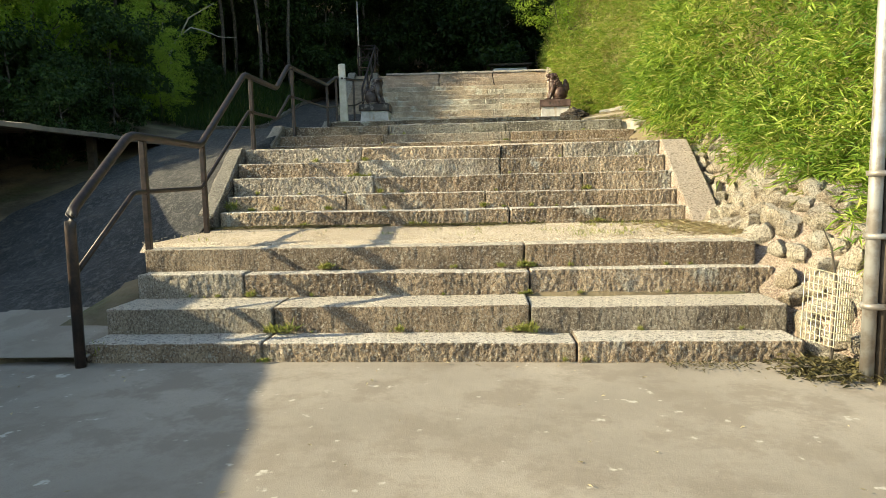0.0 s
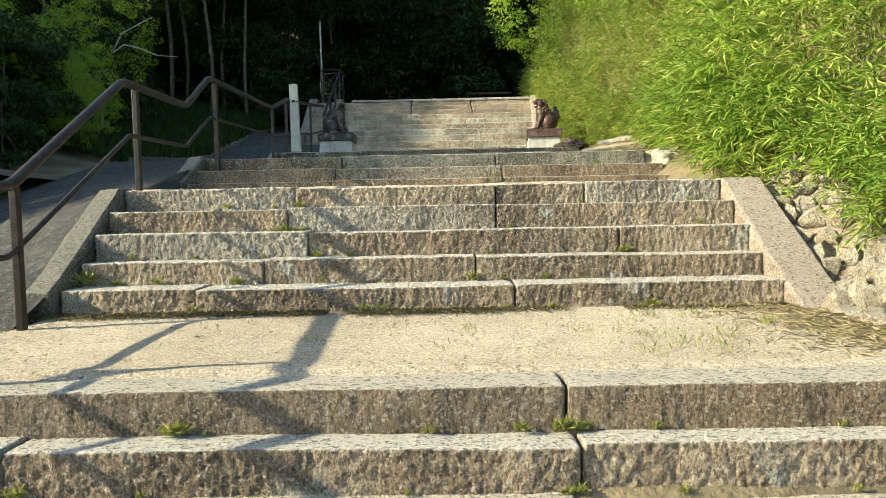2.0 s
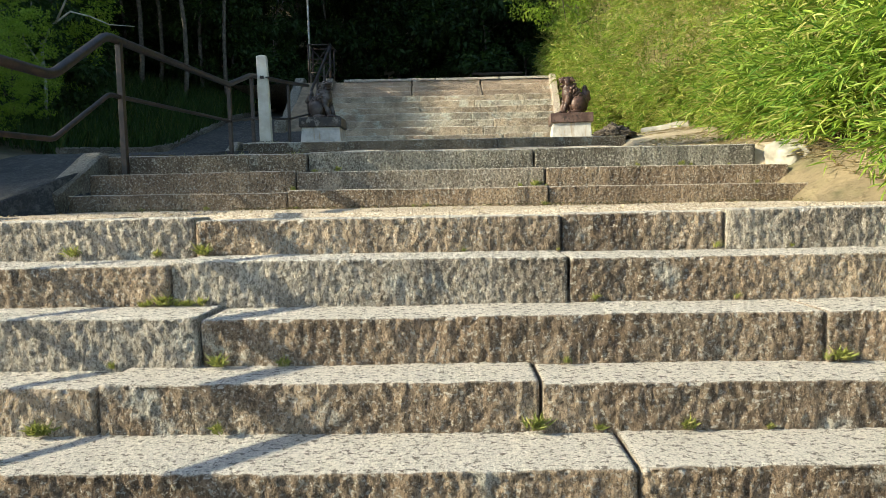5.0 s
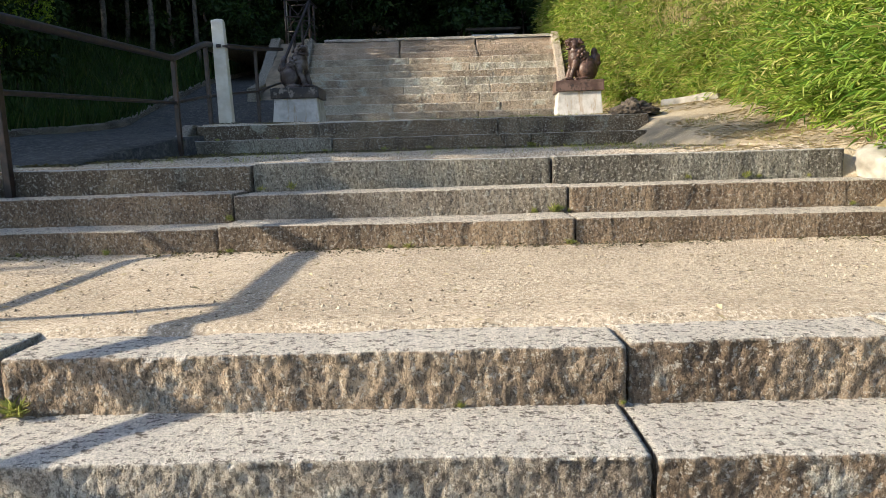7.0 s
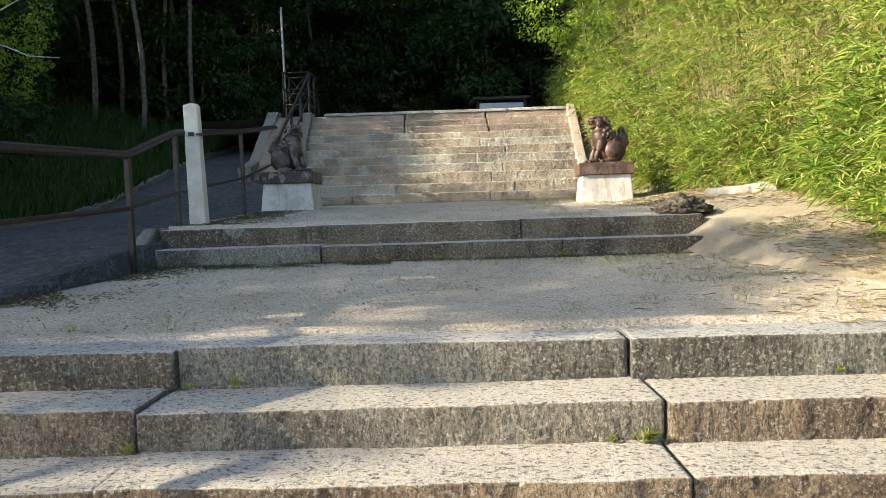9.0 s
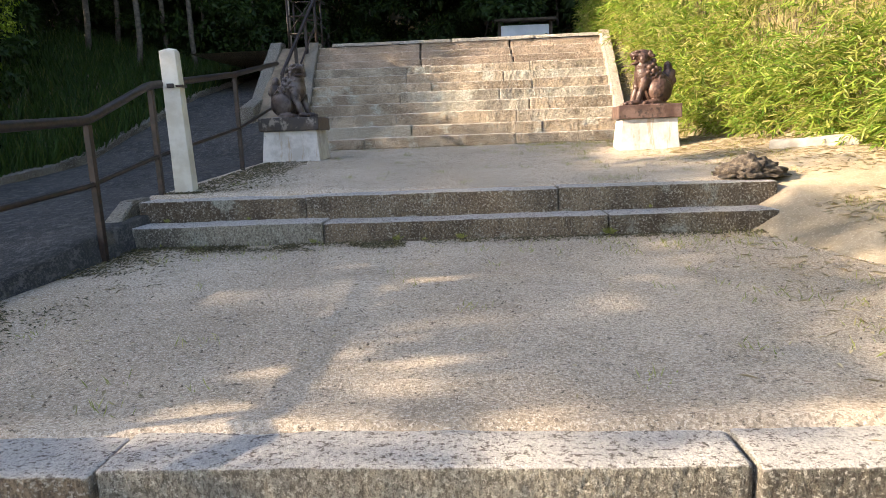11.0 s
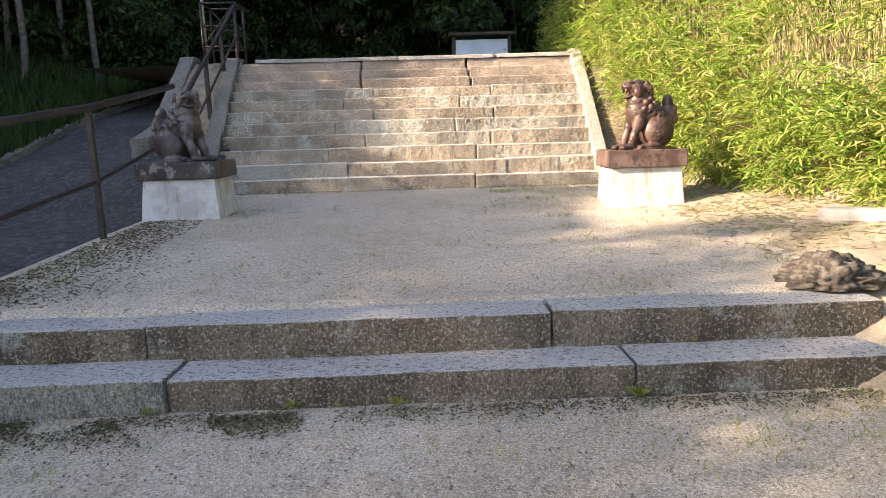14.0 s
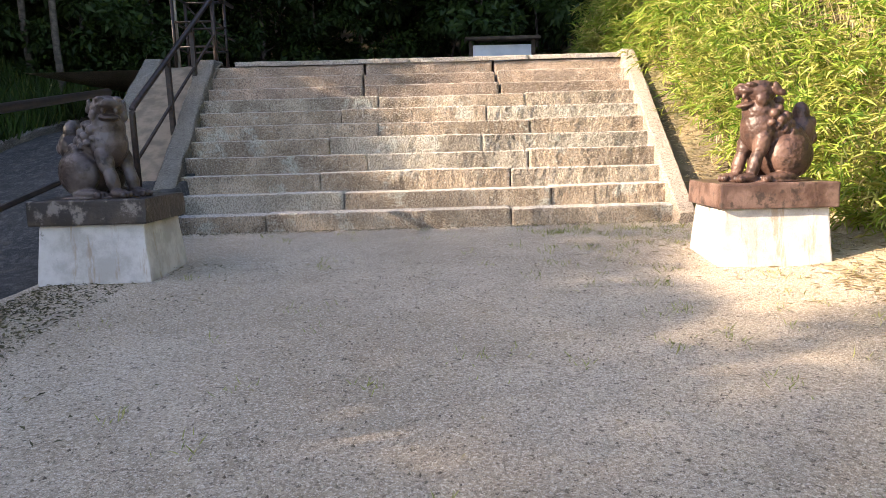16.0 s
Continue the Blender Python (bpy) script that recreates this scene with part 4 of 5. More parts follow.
# bamboo thicket on the bank
FRONT = [(3.8, 3.2), (4.6, 2.92), (7.6, 2.92), (8.8, 2.62), (9.4, 2.58), (10.5, 2.75), (13, 3.25), (15, 3.75), (17, 3.5), (19, 3.05), (22, 2.72), (24, 2.65), (28, 2.9)]
COVER = [(3.8, 1.2), (5, 1.75), (8, 2.25), (12, 2.5), (16, 3.0), (22, 3.4), (28, 3.4)]


def thicket_top(x, y):
    d = x - lerp_table(FRONT, y)
    c = lerp_table(COVER, y) * (0.35 + 0.65 * min(1.0, max(0.0, d) / 1.0))
    return c * (0.82 + 0.42 * noise.noise((x * 0.9, y * 0.9, 0.4)) + 0.34 * noise.noise((x * 2.3, y * 2.3, 4.4)))


fresh, yellowing = ([], [], [], [], []), ([], [], [], [], [])
stems = []
rng = random.Random(9)
count = 0
while count < 40000:
    y = rng.uniform(3.9, 27.5)
    if rng.random() > 1.15 - 0.03 * y:
        continue
    d = rng.random() ** 1.8 * 5.2
    x = lerp_table(FRONT, y) + d
    g, c = land(x, y), thicket_top(x, y)
    if d < 1.1:
        h = c * (0.06 + 0.94 * rng.random())
    else:
        h = c * (0.55 + 0.45 * rng.random() ** 0.6)
    p = Vector((x - 0.25 * h * rng.random(), y + rng.uniform(-0.2, 0.2), g + h))
    if noise.noise(p * 1.5) + 0.6 * noise.noise(p * 3.7) < rng.uniform(-0.34, 0.10):
        continue
    az = rng.gauss(math.pi + 0.25, 1.3)
    out = Vector((math.cos(az), math.sin(az) * 0.9, rng.uniform(-0.4, 1.1))).normalized()
    n = rng.randint(6, 11)
    base, along, normal, length, width = yellowing if rng.random() < max(0.12, min(0.75, (y - 11) / 6)) * (0.6 + 0.8 * noise.noise((x * 0.7, y * 0.7, 9))) else fresh
    reach = rng.uniform(0.18, 0.42)
    for k in range(n):
        u = (k + 0.5) / n
        q = p + out * reach * u + Vector((0, 0, -0.18 * u * u * reach))
        s = out.cross(Vector((0, 0, 1))).normalized() * (1 if k % 2 else -1)
        a = (out * (0.5 + 0.6 * u) + s * (0.9 - 0.6 * u) + Vector((0, 0, rng.uniform(-0.7, 0.15)))) + Vector((rng.gauss(0, 0.45), rng.gauss(0, 0.45), rng.gauss(0, 0.4)))
        base.append(q), along.append(a)
        normal.append(Vector((rng.gauss(-0.4, 0.4), rng.gauss(-0.1, 0.4), 1.0)))
        big = 1.0 if y < 9 else 1.15
        length.append(rng.uniform(0.06, 0.165) * big), width.append(rng.uniform(0.009, 0.020) * big)
    if count % (9 if y < 13 else 5) == 0:
        stems.append((x + rng.uniform(0, 0.2), y, g - 0.05, p))
    count += 1
tagged(new("bamboo_thicket", leaf_mesh("bamboo_thicket", *fresh, BAMBOO_LEAF)), "dense sunlit green dwarf bamboo on the bank", "bamboo", "", "stuff")
tagged(new("bamboo_thicket", leaf_mesh("bamboo_thicket", *yellowing, BAMBOO_DRY)), "yellowing dwarf bamboo leaves among the green", "bamboo", "", "stuff")
bm = bmesh.new()
CANE = plain("bamboo_cane", (0.36, 0.34, 0.12), (0.42, 0.32, 0.16), 0.5, 0.0, 5.0, 60.0, 0.001)
for x, y, z, p in stems:
    a = Vector((x, y, z))
    m = a.lerp(p, 0.6) + Vector((0.12, 0, 0.12))
    tube(bm, [a, m, p], 0.0055, 4, 0.002)
tagged(part("bamboo_canes", bm, CANE), "thin yellowish bamboo canes in the thicket", "bamboo", "", "stuff")

# straw and dead leaves lying on the bank, below the thicket and along the step feet
base, along, normal, length, width = [], [], [], [], []
for _ in range(26000):
    y = rng.uniform(4.5, 24)
    x = lerp_table(FRONT, y) + rng.gauss(-0.25, 0.6)
    if x < 2.5 and not 10.7 < y < 14.0 and not 14.7 < y < 19.8:
        continue
    z = max(land(x, y) + 0.03, gravel(x, y) if (10.7 < y < 14.1 and x < 3.6) or (14.65 < y < 20 and x < 4.2) else -9)
    base.append((x, y, z + rng.uniform(-0.012, 0.008)))
    a = rng.uniform(0, math.tau)
    along.append((math.cos(a), math.sin(a), rng.gauss(0.06, 0.06))), normal.append((rng.gauss(0, 0.3), rng.gauss(0, 0.3), 1))
    length.append(rng.uniform(0.04, 0.12)), width.append(rng.uniform(0.005, 0.012))
tagged(new("straw_litter", leaf_mesh("straw_litter", base, along, normal, length, width, DRY_LEAF)), "dry straw-coloured bamboo litter on the bank foot", "litter", "", "stuff")
base, along, normal, length, width = [], [], [], [], []
for a, b, n in ((5.3, 7.0, 420), (8.3, 9.9, 160), (10.8, 14.0, 300), (14.7, 20.0, 420), (0.5, 4.2, 70)):
    for _ in range(n):
        y = b - (b - a) * rng.random() ** (2.0 if rng.random() < 0.5 else 1.0)
        x = rng.uniform(-3.1, 2.3)
        base.append((x, y, (gravel(x, y) if y > 4.3 else 0.06) + 0.012))
        t = rng.uniform(0, math.tau)
        along.append((math.cos(t), math.sin(t), rng.gauss(0, 0.2))), normal.append((rng.gauss(0, 0.3), rng.gauss(0, 0.3), 1))
        length.append(rng.uniform(0.015, 0.045)), width.append(rng.uniform(0.006, 0.018))
for _ in range(1500):
    x, y = 2.32 - abs(rng.gauss(0, 0.3)), rng.uniform(5.5, 7.0)
    base.append((x, y, gravel(x, y) + 0.02 * rng.random()))
    t = rng.uniform(0, math.tau)
    along.append((math.cos(t), math.sin(t), rng.gauss(0.1, 0.2))), normal.append((rng.gauss(0, 0.3), rng.gauss(0, 0.3), 1))
    length.append(rng.uniform(0.04, 0.14)), width.append(rng.uniform(0.004, 0.010))
for _ in range(7000):
    x, y = 2.2 + 1.7 * rng.random() ** 1.4, rng.uniform(10.9, 19.5)
    if noise.noise((x * 2.1, y * 1.4, 3.0)) < -0.1 or 14.0 < y < 14.75:
        continue
    base.append((x, y, max(gravel(x, y), land(x, y) + 0.03 if x > 2.6 else 0.0) + 0.004))
    t = rng.uniform(0, math.tau)
    along.append((math.cos(t), math.sin(t), rng.gauss(0.1, 0.2))), normal.append((rng.gauss(0, 0.3), rng.gauss(0, 0.3), 1))
    length.append(rng.uniform(0.02, 0.09)), width.append(rng.uniform(0.004, 0.012))
tagged(new("fallen_leaves", leaf_mesh("fallen_leaves", base, along, normal, length, width, DRY_LEAF)), "small dry brown leaves scattered over the gravel", "leaves", "", "stuff")


# weeds in the joints
def weed_mesh(seed, n, size, flat):
    r = np.random.RandomState(seed)
    a = r.uniform(0, math.tau, n)
    lean = r.uniform(0.15, 0.9, n)
    al = np.stack([np.cos(a) * lean, np.sin(a) * lean - 0.25, np.full(n, 1.0 - flat)], axis=1)
    b = np.stack([r.normal(0, 0.25, n), r.normal(0, 0.1, n), r.uniform(0, 0.45, n)], axis=1) * size
    nm = np.stack([r.normal(0, 0.5, n), r.normal(-0.5, 0.5, n), np.ones(n)], axis=1)
    return leaf_mesh("weed_tuft", b, al, nm, r.uniform(0.4, 1.0, n) * size, r.uniform(0.07, 0.16, n) * size, WEED_LEAF)


weed_shapes = [weed_mesh(k, 34 + 9 * k, 0.05 + 0.012 * (k % 3), 0.25 * (k % 3)) for k in range(6)]


def weed(x, y, z, s, r):
    ob = tagged(new("weed_tuft", r.choice(weed_shapes)), "small yellow-green weed growing from a step joint", "weed", "weeds in the step joints")
    ob.matrix_world = Matrix.LocRotScale((x, y, z), Euler((0, 0, r.uniform(-0.5, 0.5))), (s, s, s))


rng = random.Random(21)
FEET = [0.06] + [STEPS[k][1] for k in range(3)] + [0.80] + [STEPS[k][1] for k in range(4, 8)] + [1.745] + [STEPS[k][1] for k in range(9, 11)] + [2.30, 2.47]
for n, (y, z, xa, xb, joints) in enumerate(STEPS):
    many = (4, 16, 12, 18, 16, 12, 12, 10, 8, 7, 5, 6, 9, 3)[n]
    for _ in range(many):
        x = rng.uniform(xa + 0.1, xb - 0.1) if rng.random() < 0.7 else rng.choice(joints) + rng.uniform(-0.08, 0.08)
        weed(x, y - 0.015, FEET[n] + 0.004, rng.uniform(0.3, 0.95), rng)
base, along, normal, length, width = [], [], [], [], []
for _ in range(400):
    y = rng.choice((rng.uniform(10.9, 14.0), rng.uniform(14.8, 19.5), rng.uniform(14.8, 19.5), rng.uniform(19.3, 20.0), rng.uniform(13.5, 14.05), rng.uniform(5.6, 6.9)))
    x = rng.uniform(0.6, 3.0) if rng.random() < 0.7 else rng.uniform(-2.9, 2.0)
    for _ in range(rng.randint(4, 14)):
        px, py = x + rng.gauss(0, 0.05), y + rng.gauss(0, 0.05)
        base.append((px, py, gravel(px, py) - 0.006))
        a = rng.uniform(0, math.tau)
        along.append((math.cos(a) * 0.5, math.sin(a) * 0.5, rng.uniform(0.4, 1.2))), normal.append((rng.gauss(0, 1), rng.gauss(0, 1), 0.2))
        length.append(rng.uniform(0.02, 0.075)), width.append(rng.uniform(0.003, 0.006))
tagged(new("sparse_grass", leaf_mesh("sparse_grass", base, along, normal, length, width, WEED_LEAF)), "sparse thin grass blades growing in the gravel", "grass", "", "stuff")
for x, y, z, s in ((-2.72, 4.30, 0.06, 2.2), (-1.52, 4.50, 0.2, 1.9), (-1.4, 4.50, 0.2, 1.3), (-2.86, 7.30, 0.99, 1.7), (0.35, 4.5, 0.2, 1.4), (-0.75, 6.98, 0.80, 1.5)):
    weed(x, y, z, s, rng)


# loose pebbles on the gravel
verts, faces = [], []
for a, b, n in ((5.4, 6.98, 2200), (8.5, 9.9, 2600), (10.9, 14.05, 6000), (14.75, 18.5, 9000)):
    for _ in range(n):
        x, y = rng.uniform(-3.1, 2.9), rng.uniform(a, b)
        if x > 2.25 and y < 10.9:
            continue
        z, s = gravel(x, y), rng.choice((0.003, 0.004, 0.005, 0.008))
        k = len(verts)
        w = [rng.uniform(0.6, 1.3) * s for _ in range(5)]
        verts += [(x + w[0], y, z), (x, y + w[1], z), (x - w[2], y, z), (x, y - w[3], z), (x + w[0] * 0.2, y, z + w[4])]
        faces += [(k, k + 1, k + 4), (k + 1, k + 2, k + 4), (k + 2, k + 3, k + 4), (k + 3, k, k + 4)]
PEBBLE = Nodes("pebbles", 0.85)
PEBBLE.colour(PEBBLE.mix(PEBBLE.ramp(PEBBLE.island(), 0.2, 0.9), (0.13, 0.10, 0.07), (0.46, 0.39, 0.29)))
tagged(new("pebbles", mesh_from("pebbles", verts, faces, PEBBLE.mat)), "small loose pebbles on the gravel landings", "pebbles", "", "stuff")

# brown moss and litter along the feet of the flights
base, along, normal, length, width = [], [], [], [], []
for y0, z0, n, x0, x1 in ((6.98, 0.815, 5200, -3.0, 2.3), (6.96, 0.82, 6500, -3.0, 0.2), (9.90, 1.757, 1300, -3.1, 2.4), (14.06, 2.305, 3000, -3.2, 2.1), (20.04, 2.93, 1300, -3.1, 2.2), (4.2, 0.065, 500, 1.2, 2.4)):
    for _ in range(n):
        x = rng.uniform(x0, x1)
        if noise.noise((x * 1.7, y0, 2.0)) < -0.25:
            continue
        y = y0 - abs(rng.gauss(0, 0.085))
        base.append((x, y, z0 + 0.012 * rng.random()))
        t = rng.uniform(0, math.tau)
        along.append((math.cos(t), math.sin(t), rng.gauss(0.1, 0.3))), normal.append((rng.gauss(0, 0.4), rng.gauss(0, 0.4), 1))
        length.append(rng.uniform(0.012, 0.035)), width.append(rng.uniform(0.005, 0.014))
for _ in range(9000):
    y = rng.uniform(10.9, 18.6)
    x = -3.25 + abs(rng.gauss(0, 0.28 if y < 15 else 0.45))
    if 14.0 < y < 14.7 or noise.noise((x * 1.5, y * 1.2, 5.0)) < -0.15:
        continue
    base.append((x, y, gravel(x, y) + 0.012 * rng.random()))
    t = rng.uniform(0, math.tau)
    along.append((math.cos(t), math.sin(t), rng.gauss(0.1, 0.3))), normal.append((rng.gauss(0, 0.4), rng.gauss(0, 0.4), 1))
    length.append(rng.uniform(0.015, 0.05)), width.append(rng.uniform(0.006, 0.016))
for _ in range(4500):
    x, y = rng.uniform(-3.2, -0.9), 14.05 - abs(rng.gauss(0, 0.14))
    if noise.noise((x * 2.2, y * 3.0, 6.0)) < -0.02:
        continue
    base.append((x, y, gravel(x, y) + 0.014 * rng.random()))
    t = rng.uniform(0, math.tau)
    along.append((math.cos(t), math.sin(t), rng.gauss(0.3, 0.4))), normal.append((rng.gauss(0, 0.5), rng.gauss(0, 0.5), 1))
    length.append(rng.uniform(0.01, 0.03)), width.append(rng.uniform(0.006, 0.014))
for _ in range(1600):
    x, y = 2.14 + rng.gauss(0, 0.13), 3.98 + rng.gauss(0, 0.11)
    base.append((x, y, 0.065 + 0.05 * rng.random()))
    t = rng.uniform(0, math.tau)
    along.append((math.cos(t), math.sin(t), rng.gauss(0.1, 0.4))), normal.append((rng.gauss(0, 0.5), rng.gauss(0, 0.5), 1))
    length.append(rng.uniform(0.02, 0.08)), width.append(rng.uniform(0.006, 0.022))
MOSS_LEAF = leaf_material("moss_and_litter", (0.05, 0.045, 0.018), (0.13, 0.11, 0.045), (0.30, 0.24, 0.11), 0.2)
tagged(new("moss_litter", leaf_mesh("moss_litter", base, along, normal, length, width, MOSS_LEAF)), "brown moss and litter gathered at the step feet", "litter", "", "stuff")


# grass on the slope beyond the ramp
base, along, normal, length, width = [], [], [], [], []
for _ in range(26000):
    y = rng.uniform(10.5, 32)
    x = -6.35 - rng.random() ** 1.5 * 6
    if y < 15 and x > -10.5:
        continue
    base.append((x, y, land(x, y) - 0.02))
    a = rng.uniform(0, math.tau)
    l = rng.uniform(0.3, 1.0)
    along.append((math.cos(a) * l * 0.6, math.sin(a) * l * 0.6, 1.0)), normal.append((rng.gauss(0, 1), rng.gauss(0, 1), 0.3))
    length.append(rng.uniform(0.2, 0.6)), width.append(rng.uniform(0.01, 0.03))
tagged(new("tall_grass", leaf_mesh("tall_grass", base, along, normal, length, width, GRASS_LEAF)), "rough tall green grass on the slope beyond the ramp", "grass", "", "stuff")


# ---- trees ----
def crown_mesh(seed, clusters, leaves, spread, low, high, size, material):
    r = np.random.RandomState(seed)
    base, along, normal = [], [], []
    for _ in range(clusters):
        h = r.uniform(0, 1)
        rad = spread * (0.35 + 0.75 * math.sin(math.pi * (0.15 + 0.75 * h))) * math.sqrt(r.uniform(0.05, 1))
        a = r.uniform(0, math.tau)
        c = np.array([math.cos(a) * rad, math.sin(a) * rad, low + (high - low) * h])
        s = r.uniform(0.35, 0.75) * spread * (0.45 if clusters < 100 else 0.26)
        d = r.normal(size=(leaves, 3))
        d /= np.linalg.norm(d, axis=1, keepdims=True)
        p = c + d * s * np.array([1, 1, 0.6]) * (r.uniform(0.35, 1.0, (leaves, 1)) ** 0.5)
        base.append(p)
        along.append(d * 0.7 + r.normal(0, 0.5, (leaves, 3)) - np.array([0, 0, 0.35]))
        normal.append(r.normal(0, 0.5, (leaves, 3)) + np.array([0, 0, 1.0]))
    base, along, normal = np.concatenate(base), np.concatenate(along), np.concatenate(normal)
    n = len(base)
    return leaf_mesh("crown", base, along, normal, r.uniform(0.7, 1.3, n) * size, r.uniform(0.4, 0.65, n) * size, material)


def trunk_mesh(seed, height, radius, limbs, first):
    r = random.Random(seed)
    bm = bmesh.new()
    pts = [Vector((0.25 * noise.noise((k * 0.35, seed, 0)), 0.25 * noise.noise((k * 0.35, seed, 5)), -0.3 + (height + 0.3) * k / 9)) for k in range(10)]
    tube(bm, pts, radius, 9, radius * 0.3)
    for k in range(limbs):
        u = first + (0.95 - first) * (k + 0.5) / limbs
        i = min(8, int(u * 9))
        p = pts[i].lerp(pts[i + 1], u * 9 - i)
        a = k * 2.4 + r.uniform(-0.4, 0.4)
        l = height * r.uniform(0.16, 0.28) * (1.25 - 0.6 * u)
        q = p + Vector((math.cos(a) * l * 0.5, math.sin(a) * l * 0.5, l * 0.3))
        s = p + Vector((math.cos(a + 0.25) * l, math.sin(a + 0.25) * l, l * 0.75))
        tube(bm, [p, q, s], radius * 0.38, 6, radius * 0.1)
    me = bpy.data.meshes.new("trunk")
    bm.to_mesh(me)
    bm.free()
    me.materials.append(BARK)
    me.polygons.foreach_set("use_smooth", [True] * len(me.polygons))
    return me


KINDS = {
    "bushy": (trunk_mesh(1, 5.5, 0.07, 11, 0.2), crown_mesh(31, 190, 62, 1.8, 0.6, 6.3, 0.095, LIT_LEAF), "green leafy young tree, coloured light as if sunlit"),
    "broad": (trunk_mesh(2, 7.5, 0.16, 9, 0.25), crown_mesh(32, 75, 95, 2.3, 1.4, 8.6, 0.19, SHADED_LEAF), "green broadleaf tree at the forest edge, coloured dark as in shade"),
    "tall": (trunk_mesh(3, 12.0, 0.075, 9, 0.45), crown_mesh(33, 80, 90, 2.9, 5.2, 13.5, 0.22, SHADED_LEAF), "tall slender forest tree with a bare pale trunk"),
    "arching": (trunk_mesh(6, 4.6, 0.06, 11, 0.25), crown_mesh(36, 170, 62, 2.1, 1.7, 5.2, 0.09, LIT_LEAF), "green leafy tree overhanging the stair head, coloured light as if sunlit"),
    "shrub": (trunk_mesh(4, 2.2, 0.05, 6, 0.1), crown_mesh(34, 40, 90, 1.3, 0.2, 2.8, 0.14, SHADED_LEAF), "dense green shrub under the trees, coloured dark as in shade"),
}
protos = {}


def tree(kind, x, y, scale, turn, z=None):
    m = Matrix.LocRotScale((x, y, (land(x, y) - 0.1) if z is None else z), Euler((0, 0, radians(turn))), (scale, scale, scale))
    trunk, crown, label = KINDS[kind]
    if kind not in protos:
        t = thing("shrub" if kind == "shrub" else "tree", label, "shrub" if kind == "shrub" else "tree", group="trees of the wood")
        part_mesh("trunk", trunk, t)
        part_mesh("crown", crown, t)
        protos[kind] = t
        t.matrix_world = m
        return t
    c = copy_thing(protos[kind], m)
    c.matrix_basis = m
    return c


rng = random.Random(5)
# young trees and shrubs along the slope beyond the ramp
for kind, x, y, s in (
    ("bushy", -11.6, 10.7, 1.2), ("bushy", -12.6, 10.0, 1.3), ("bushy", -14.6, 10.1, 1.4), ("bushy", -11.0, 9.9, 1.05), ("bushy", -13.4, 12.3, 1.15), ("bushy", -10.0, 14.3, 0.74), ("bushy", -11.9, 16.8, 0.72), ("bushy", -10.9, 13.2, 0.9), ("bushy", -10.8, 15.2, 0.80), ("bushy", -9.0, 17.6, 0.5), ("bushy", -13.4, 14.9, 0.9), ("bushy", -12.3, 12.9, 1.15),
    ("shrub", -8.6, 14.9, 0.9), ("shrub", -9.6, 19.8, 1.0), ("shrub", -11.0, 22.5, 1.2), ("shrub", -10.6, 11.8, 0.9), ("bushy", -10.2, 21.0, 0.78),
    ("broad", -14.5, 16.0, 0.74), ("broad", -14.5, 21.0, 0.74), ("broad", -12.5, 24.5, 0.9), ("broad", -16.5, 13.6, 0.84), ("broad", -17.5, 18.5, 0.82),
    ("broad", -19.0, 14.5, 0.98), ("broad", -20.5, 21.0, 0.92), ("broad", -17.5, 25.0, 1.1), ("broad", -23.5, 14.5, 1.1), ("broad", -24.5, 18.0, 1.15),
    ("broad", -28.0, 15.0, 1.3), ("broad", -29.0, 21.0, 1.4), ("broad", -25.0, 25.0, 1.3), ("broad", -32.0, 25.0, 1.5), ("broad", -34.0, 18.0, 1.6)):
    tree(kind, x, y, s, rng.uniform(0, 360))
for x, y, k in ((-7.6, 15.2, 0.30), (-8.4, 15.0, 0.36), (-9.2, 15.4, 0.40), (-10.1, 15.1, 0.42), (-11.0, 15.6, 0.45), (-8.0, 16.4, 0.34), (-9.4, 16.6, 0.42), (-10.9, 11.2, 0.42), (-11.6, 12.2, 0.45), (-11.2, 13.6, 0.45), (-12.2, 10.4, 0.5), (-13.2, 13.6, 0.55)):
    tree("bushy", x, y, k, rng.uniform(0, 360))
for k in range(22):
    x, y = -7.4 - 5.4 * (k * 0.618 % 1.0), 11.0 + 3.5 * ((k + 0.5) / 22)
    tree("shrub", x, y, rng.uniform(0.45, 0.85), rng.uniform(0, 360))
# tall wood behind the terrace
for x, y in ((-8.4, 24.6), (-10.9, 23.6), (-7.6, 26.2), (-12.6, 22.4), (-10.2, 25.6), (-13.4, 26.4), (-15.0, 23.6), (-8.75, 27.2), (-10.5, 27.6), (-9.6, 29.5), (-12.2, 28.5), (-7.4, 31.5), (-14.5, 30.0), (-6.0, 35.0), (-10.5, 33.5), (-13.0, 35.5), (-17.5, 29.5), (-18.5, 34.0), (-21.5, 28.0)):
    tree("tall", x, y, rng.uniform(0.9, 1.15), rng.uniform(0, 360))
for k in range(64):
    x = -38 + 72 * (k * 0.618 % 1.0)
    y = 37 + 18 * rng.random()
    tree(rng.choice(("tall", "broad", "broad")), x, y, rng.uniform(1.1, 1.6), rng.uniform(0, 360))
for k in range(22):
    tree("broad", -34 + 3.1 * k, 57 + 5 * rng.random(), rng.uniform(1.5, 1.9), rng.uniform(0, 360))
for k in range(26):
    tree("shrub", -22 + 0.62 * k + rng.uniform(-0.3, 0.3), 29.0 + rng.uniform(-1.2, 1.6), rng.uniform(0.9, 1.4), rng.uniform(0, 360))
for k in range(40):
    x = -24 + 1.05 * k + rng.uniform(-0.4, 0.4)
    tree("shrub", x, 35.0 + rng.uniform(-1.0, 3.0) - max(0.0, -x - 8) * 0.25, rng.uniform(1.3, 2.2), rng.uniform(0, 360))
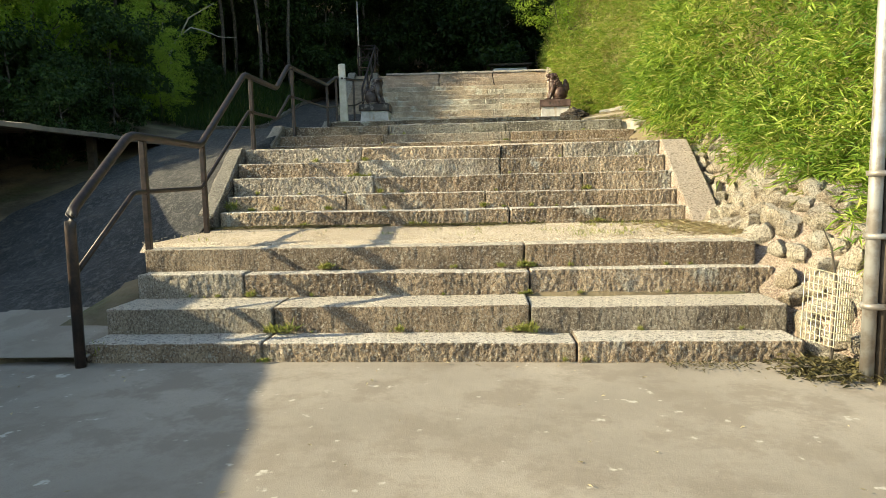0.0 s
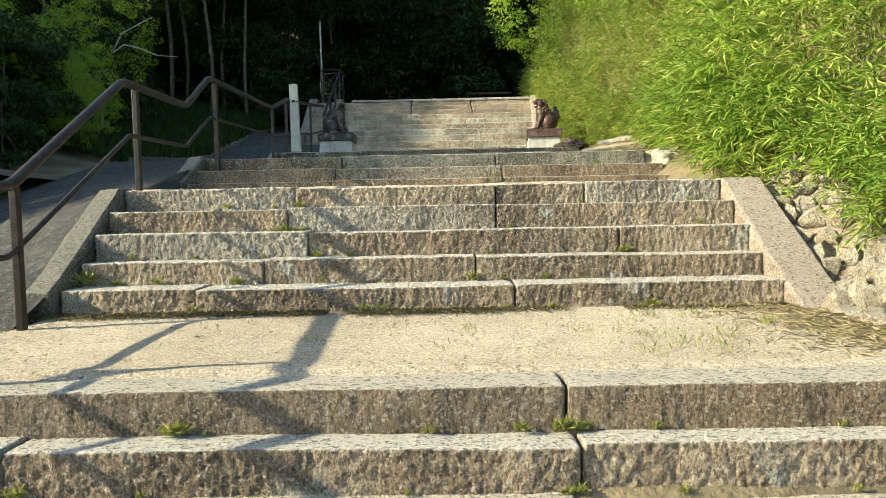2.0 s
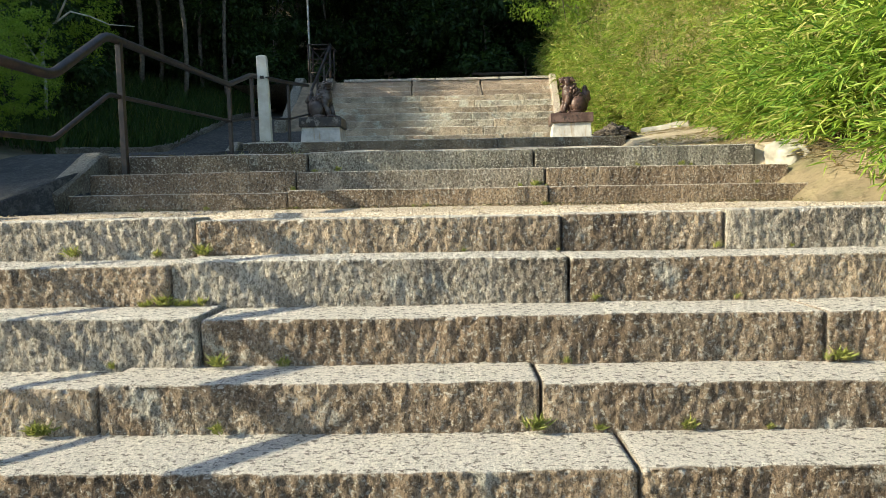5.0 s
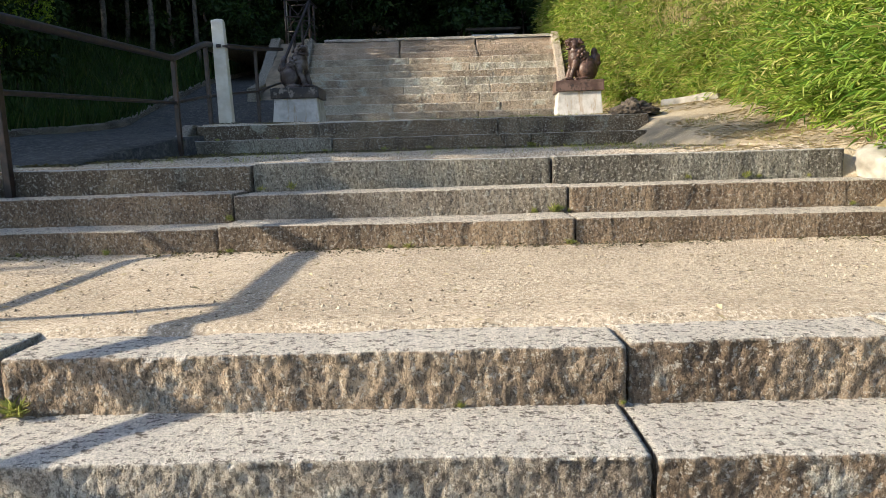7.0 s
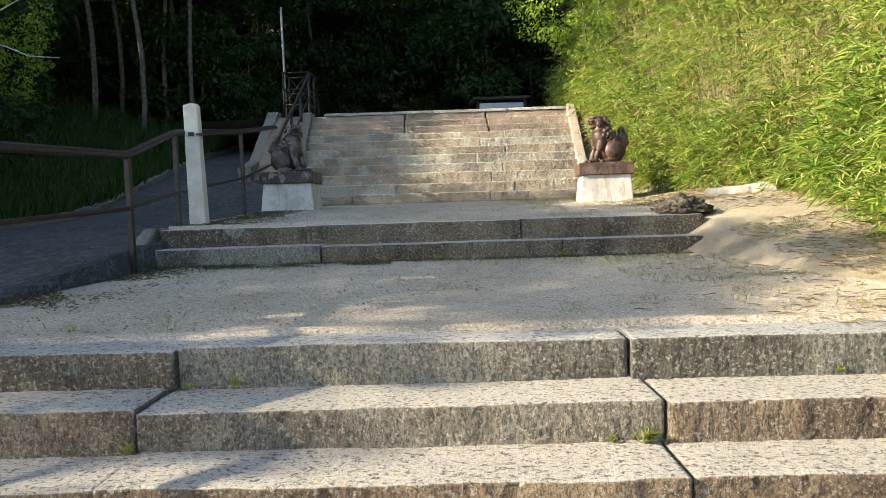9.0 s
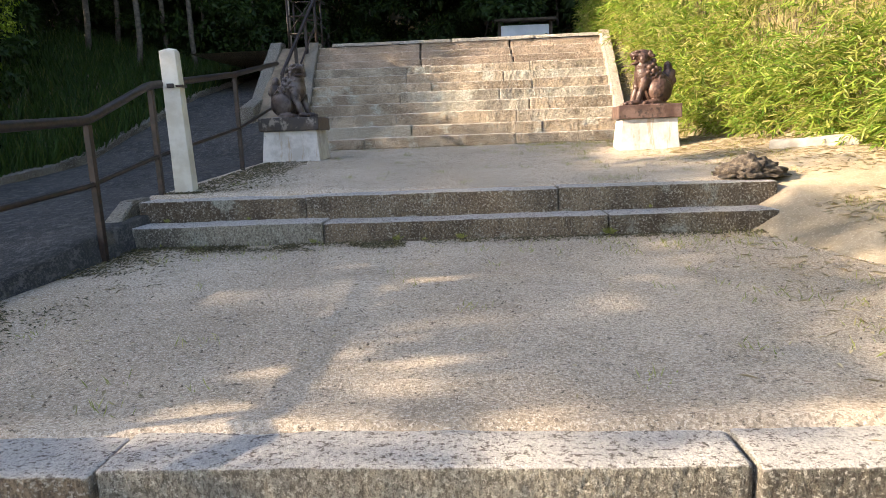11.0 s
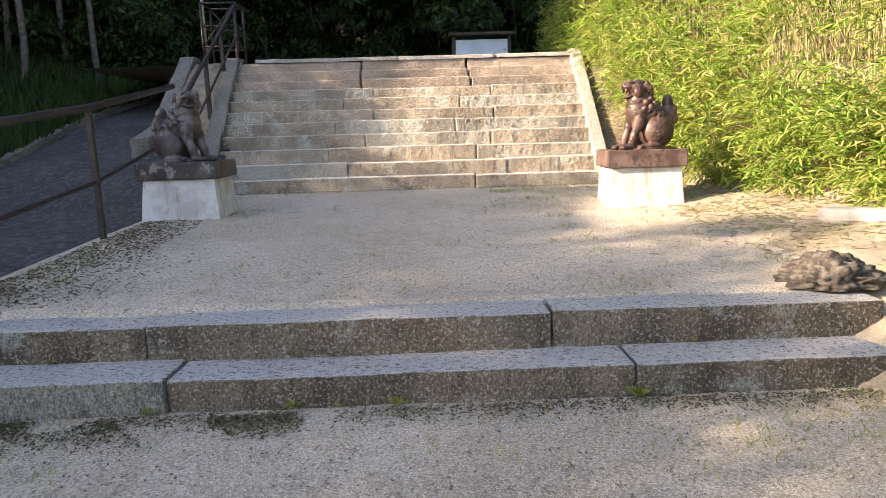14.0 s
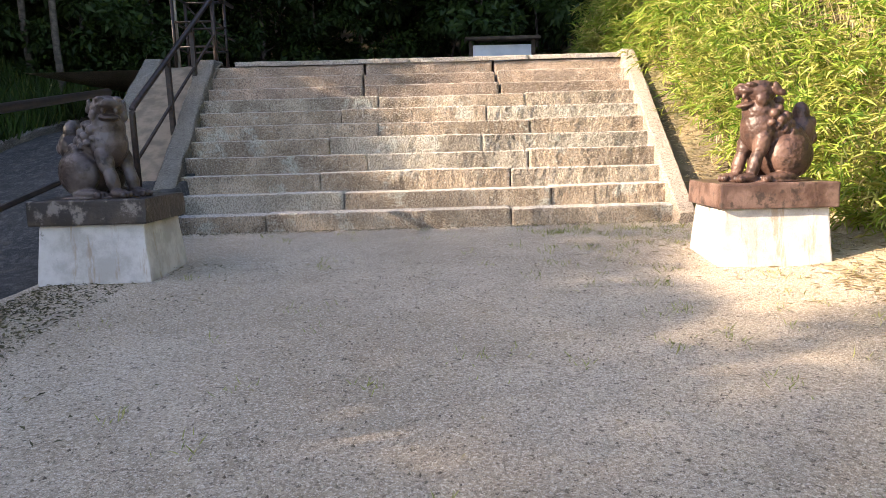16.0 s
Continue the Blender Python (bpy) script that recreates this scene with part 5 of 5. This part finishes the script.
# trees above the bamboo bank
for kind, x, y, s in (("bushy", 6.2, 26.0, 1.0), ("arching", 3.1, 22.3, 1.0), ("broad", 7.5, 27.0, 1.2), ("broad", 10.5, 22.0, 1.1), ("broad", 11.5, 15.0, 1.1), ("broad", 12.0, 8.0, 1.0), ("broad", 8.5, 32.0, 1.4), ("tall", 14.0, 28.0, 1.2)):
    tree(kind, x, y, s, rng.uniform(0, 360))

# a dead bough among the shrubs beyond the ramp
bough = thing("dead_tree", "small bare dead tree with pale crooked boughs", "tree", (-9.3, 19.3, land(-9.3, 19.3)))
DEAD = plain("dead_wood", (0.48, 0.44, 0.38), (0.32, 0.28, 0.23), 0.8, 0.0, 8.0, 60.0, 0.003)
bm = bmesh.new()
tube(bm, [(0, 0, -0.2), (0.05, 0, 0.8), (-0.05, 0.1, 1.7)], 0.045, 8, 0.03)
part("trunk", bm, DEAD, bough, "", True)
for pts in ([(-0.04, 0.1, 1.6), (0.25, 0, 2.05), (0.7, 0, 2.35), (1.1, 0.05, 2.25), (1.55, 0, 2.05), (2.1, 0, 2.0)], [(-0.04, 0.1, 1.6), (-0.2, 0, 2.1), (-0.15, 0, 2.6)], [(0.35, 0, 2.1), (0.7, -0.1, 2.6), (1.2, -0.1, 2.85), (1.5, -0.1, 3.0)], [(0.0, 0, 1.2), (-0.35, 0, 1.7), (-0.45, 0, 2.3)]):
    bm = bmesh.new()
    tube(bm, pts, 0.026, 7, 0.007)
    part("bough", bm, DEAD, bough, "", True)

# dead sticks on the litter at the pole's foot
for k in range(7):
    r = random.Random(70 + k)
    a = r.uniform(-0.5, 0.9)
    l = r.uniform(0.10, 0.22)
    bm = bmesh.new()
    tube(bm, [(-math.cos(a) * l, -math.sin(a) * l, 0), (0, r.uniform(-0.02, 0.02), 0.012), (math.cos(a) * l, math.sin(a) * l, 0.004)], 0.006, 6, 0.003)
    ob = tagged(part("stick", bm, BARK, None, "", True), "dry brown stick lying on litter by the pole", "stick", "sticks by the pole")
    ob.location = (2.1 + r.gauss(0, 0.1), 3.92 + r.gauss(0, 0.08), 0.10)
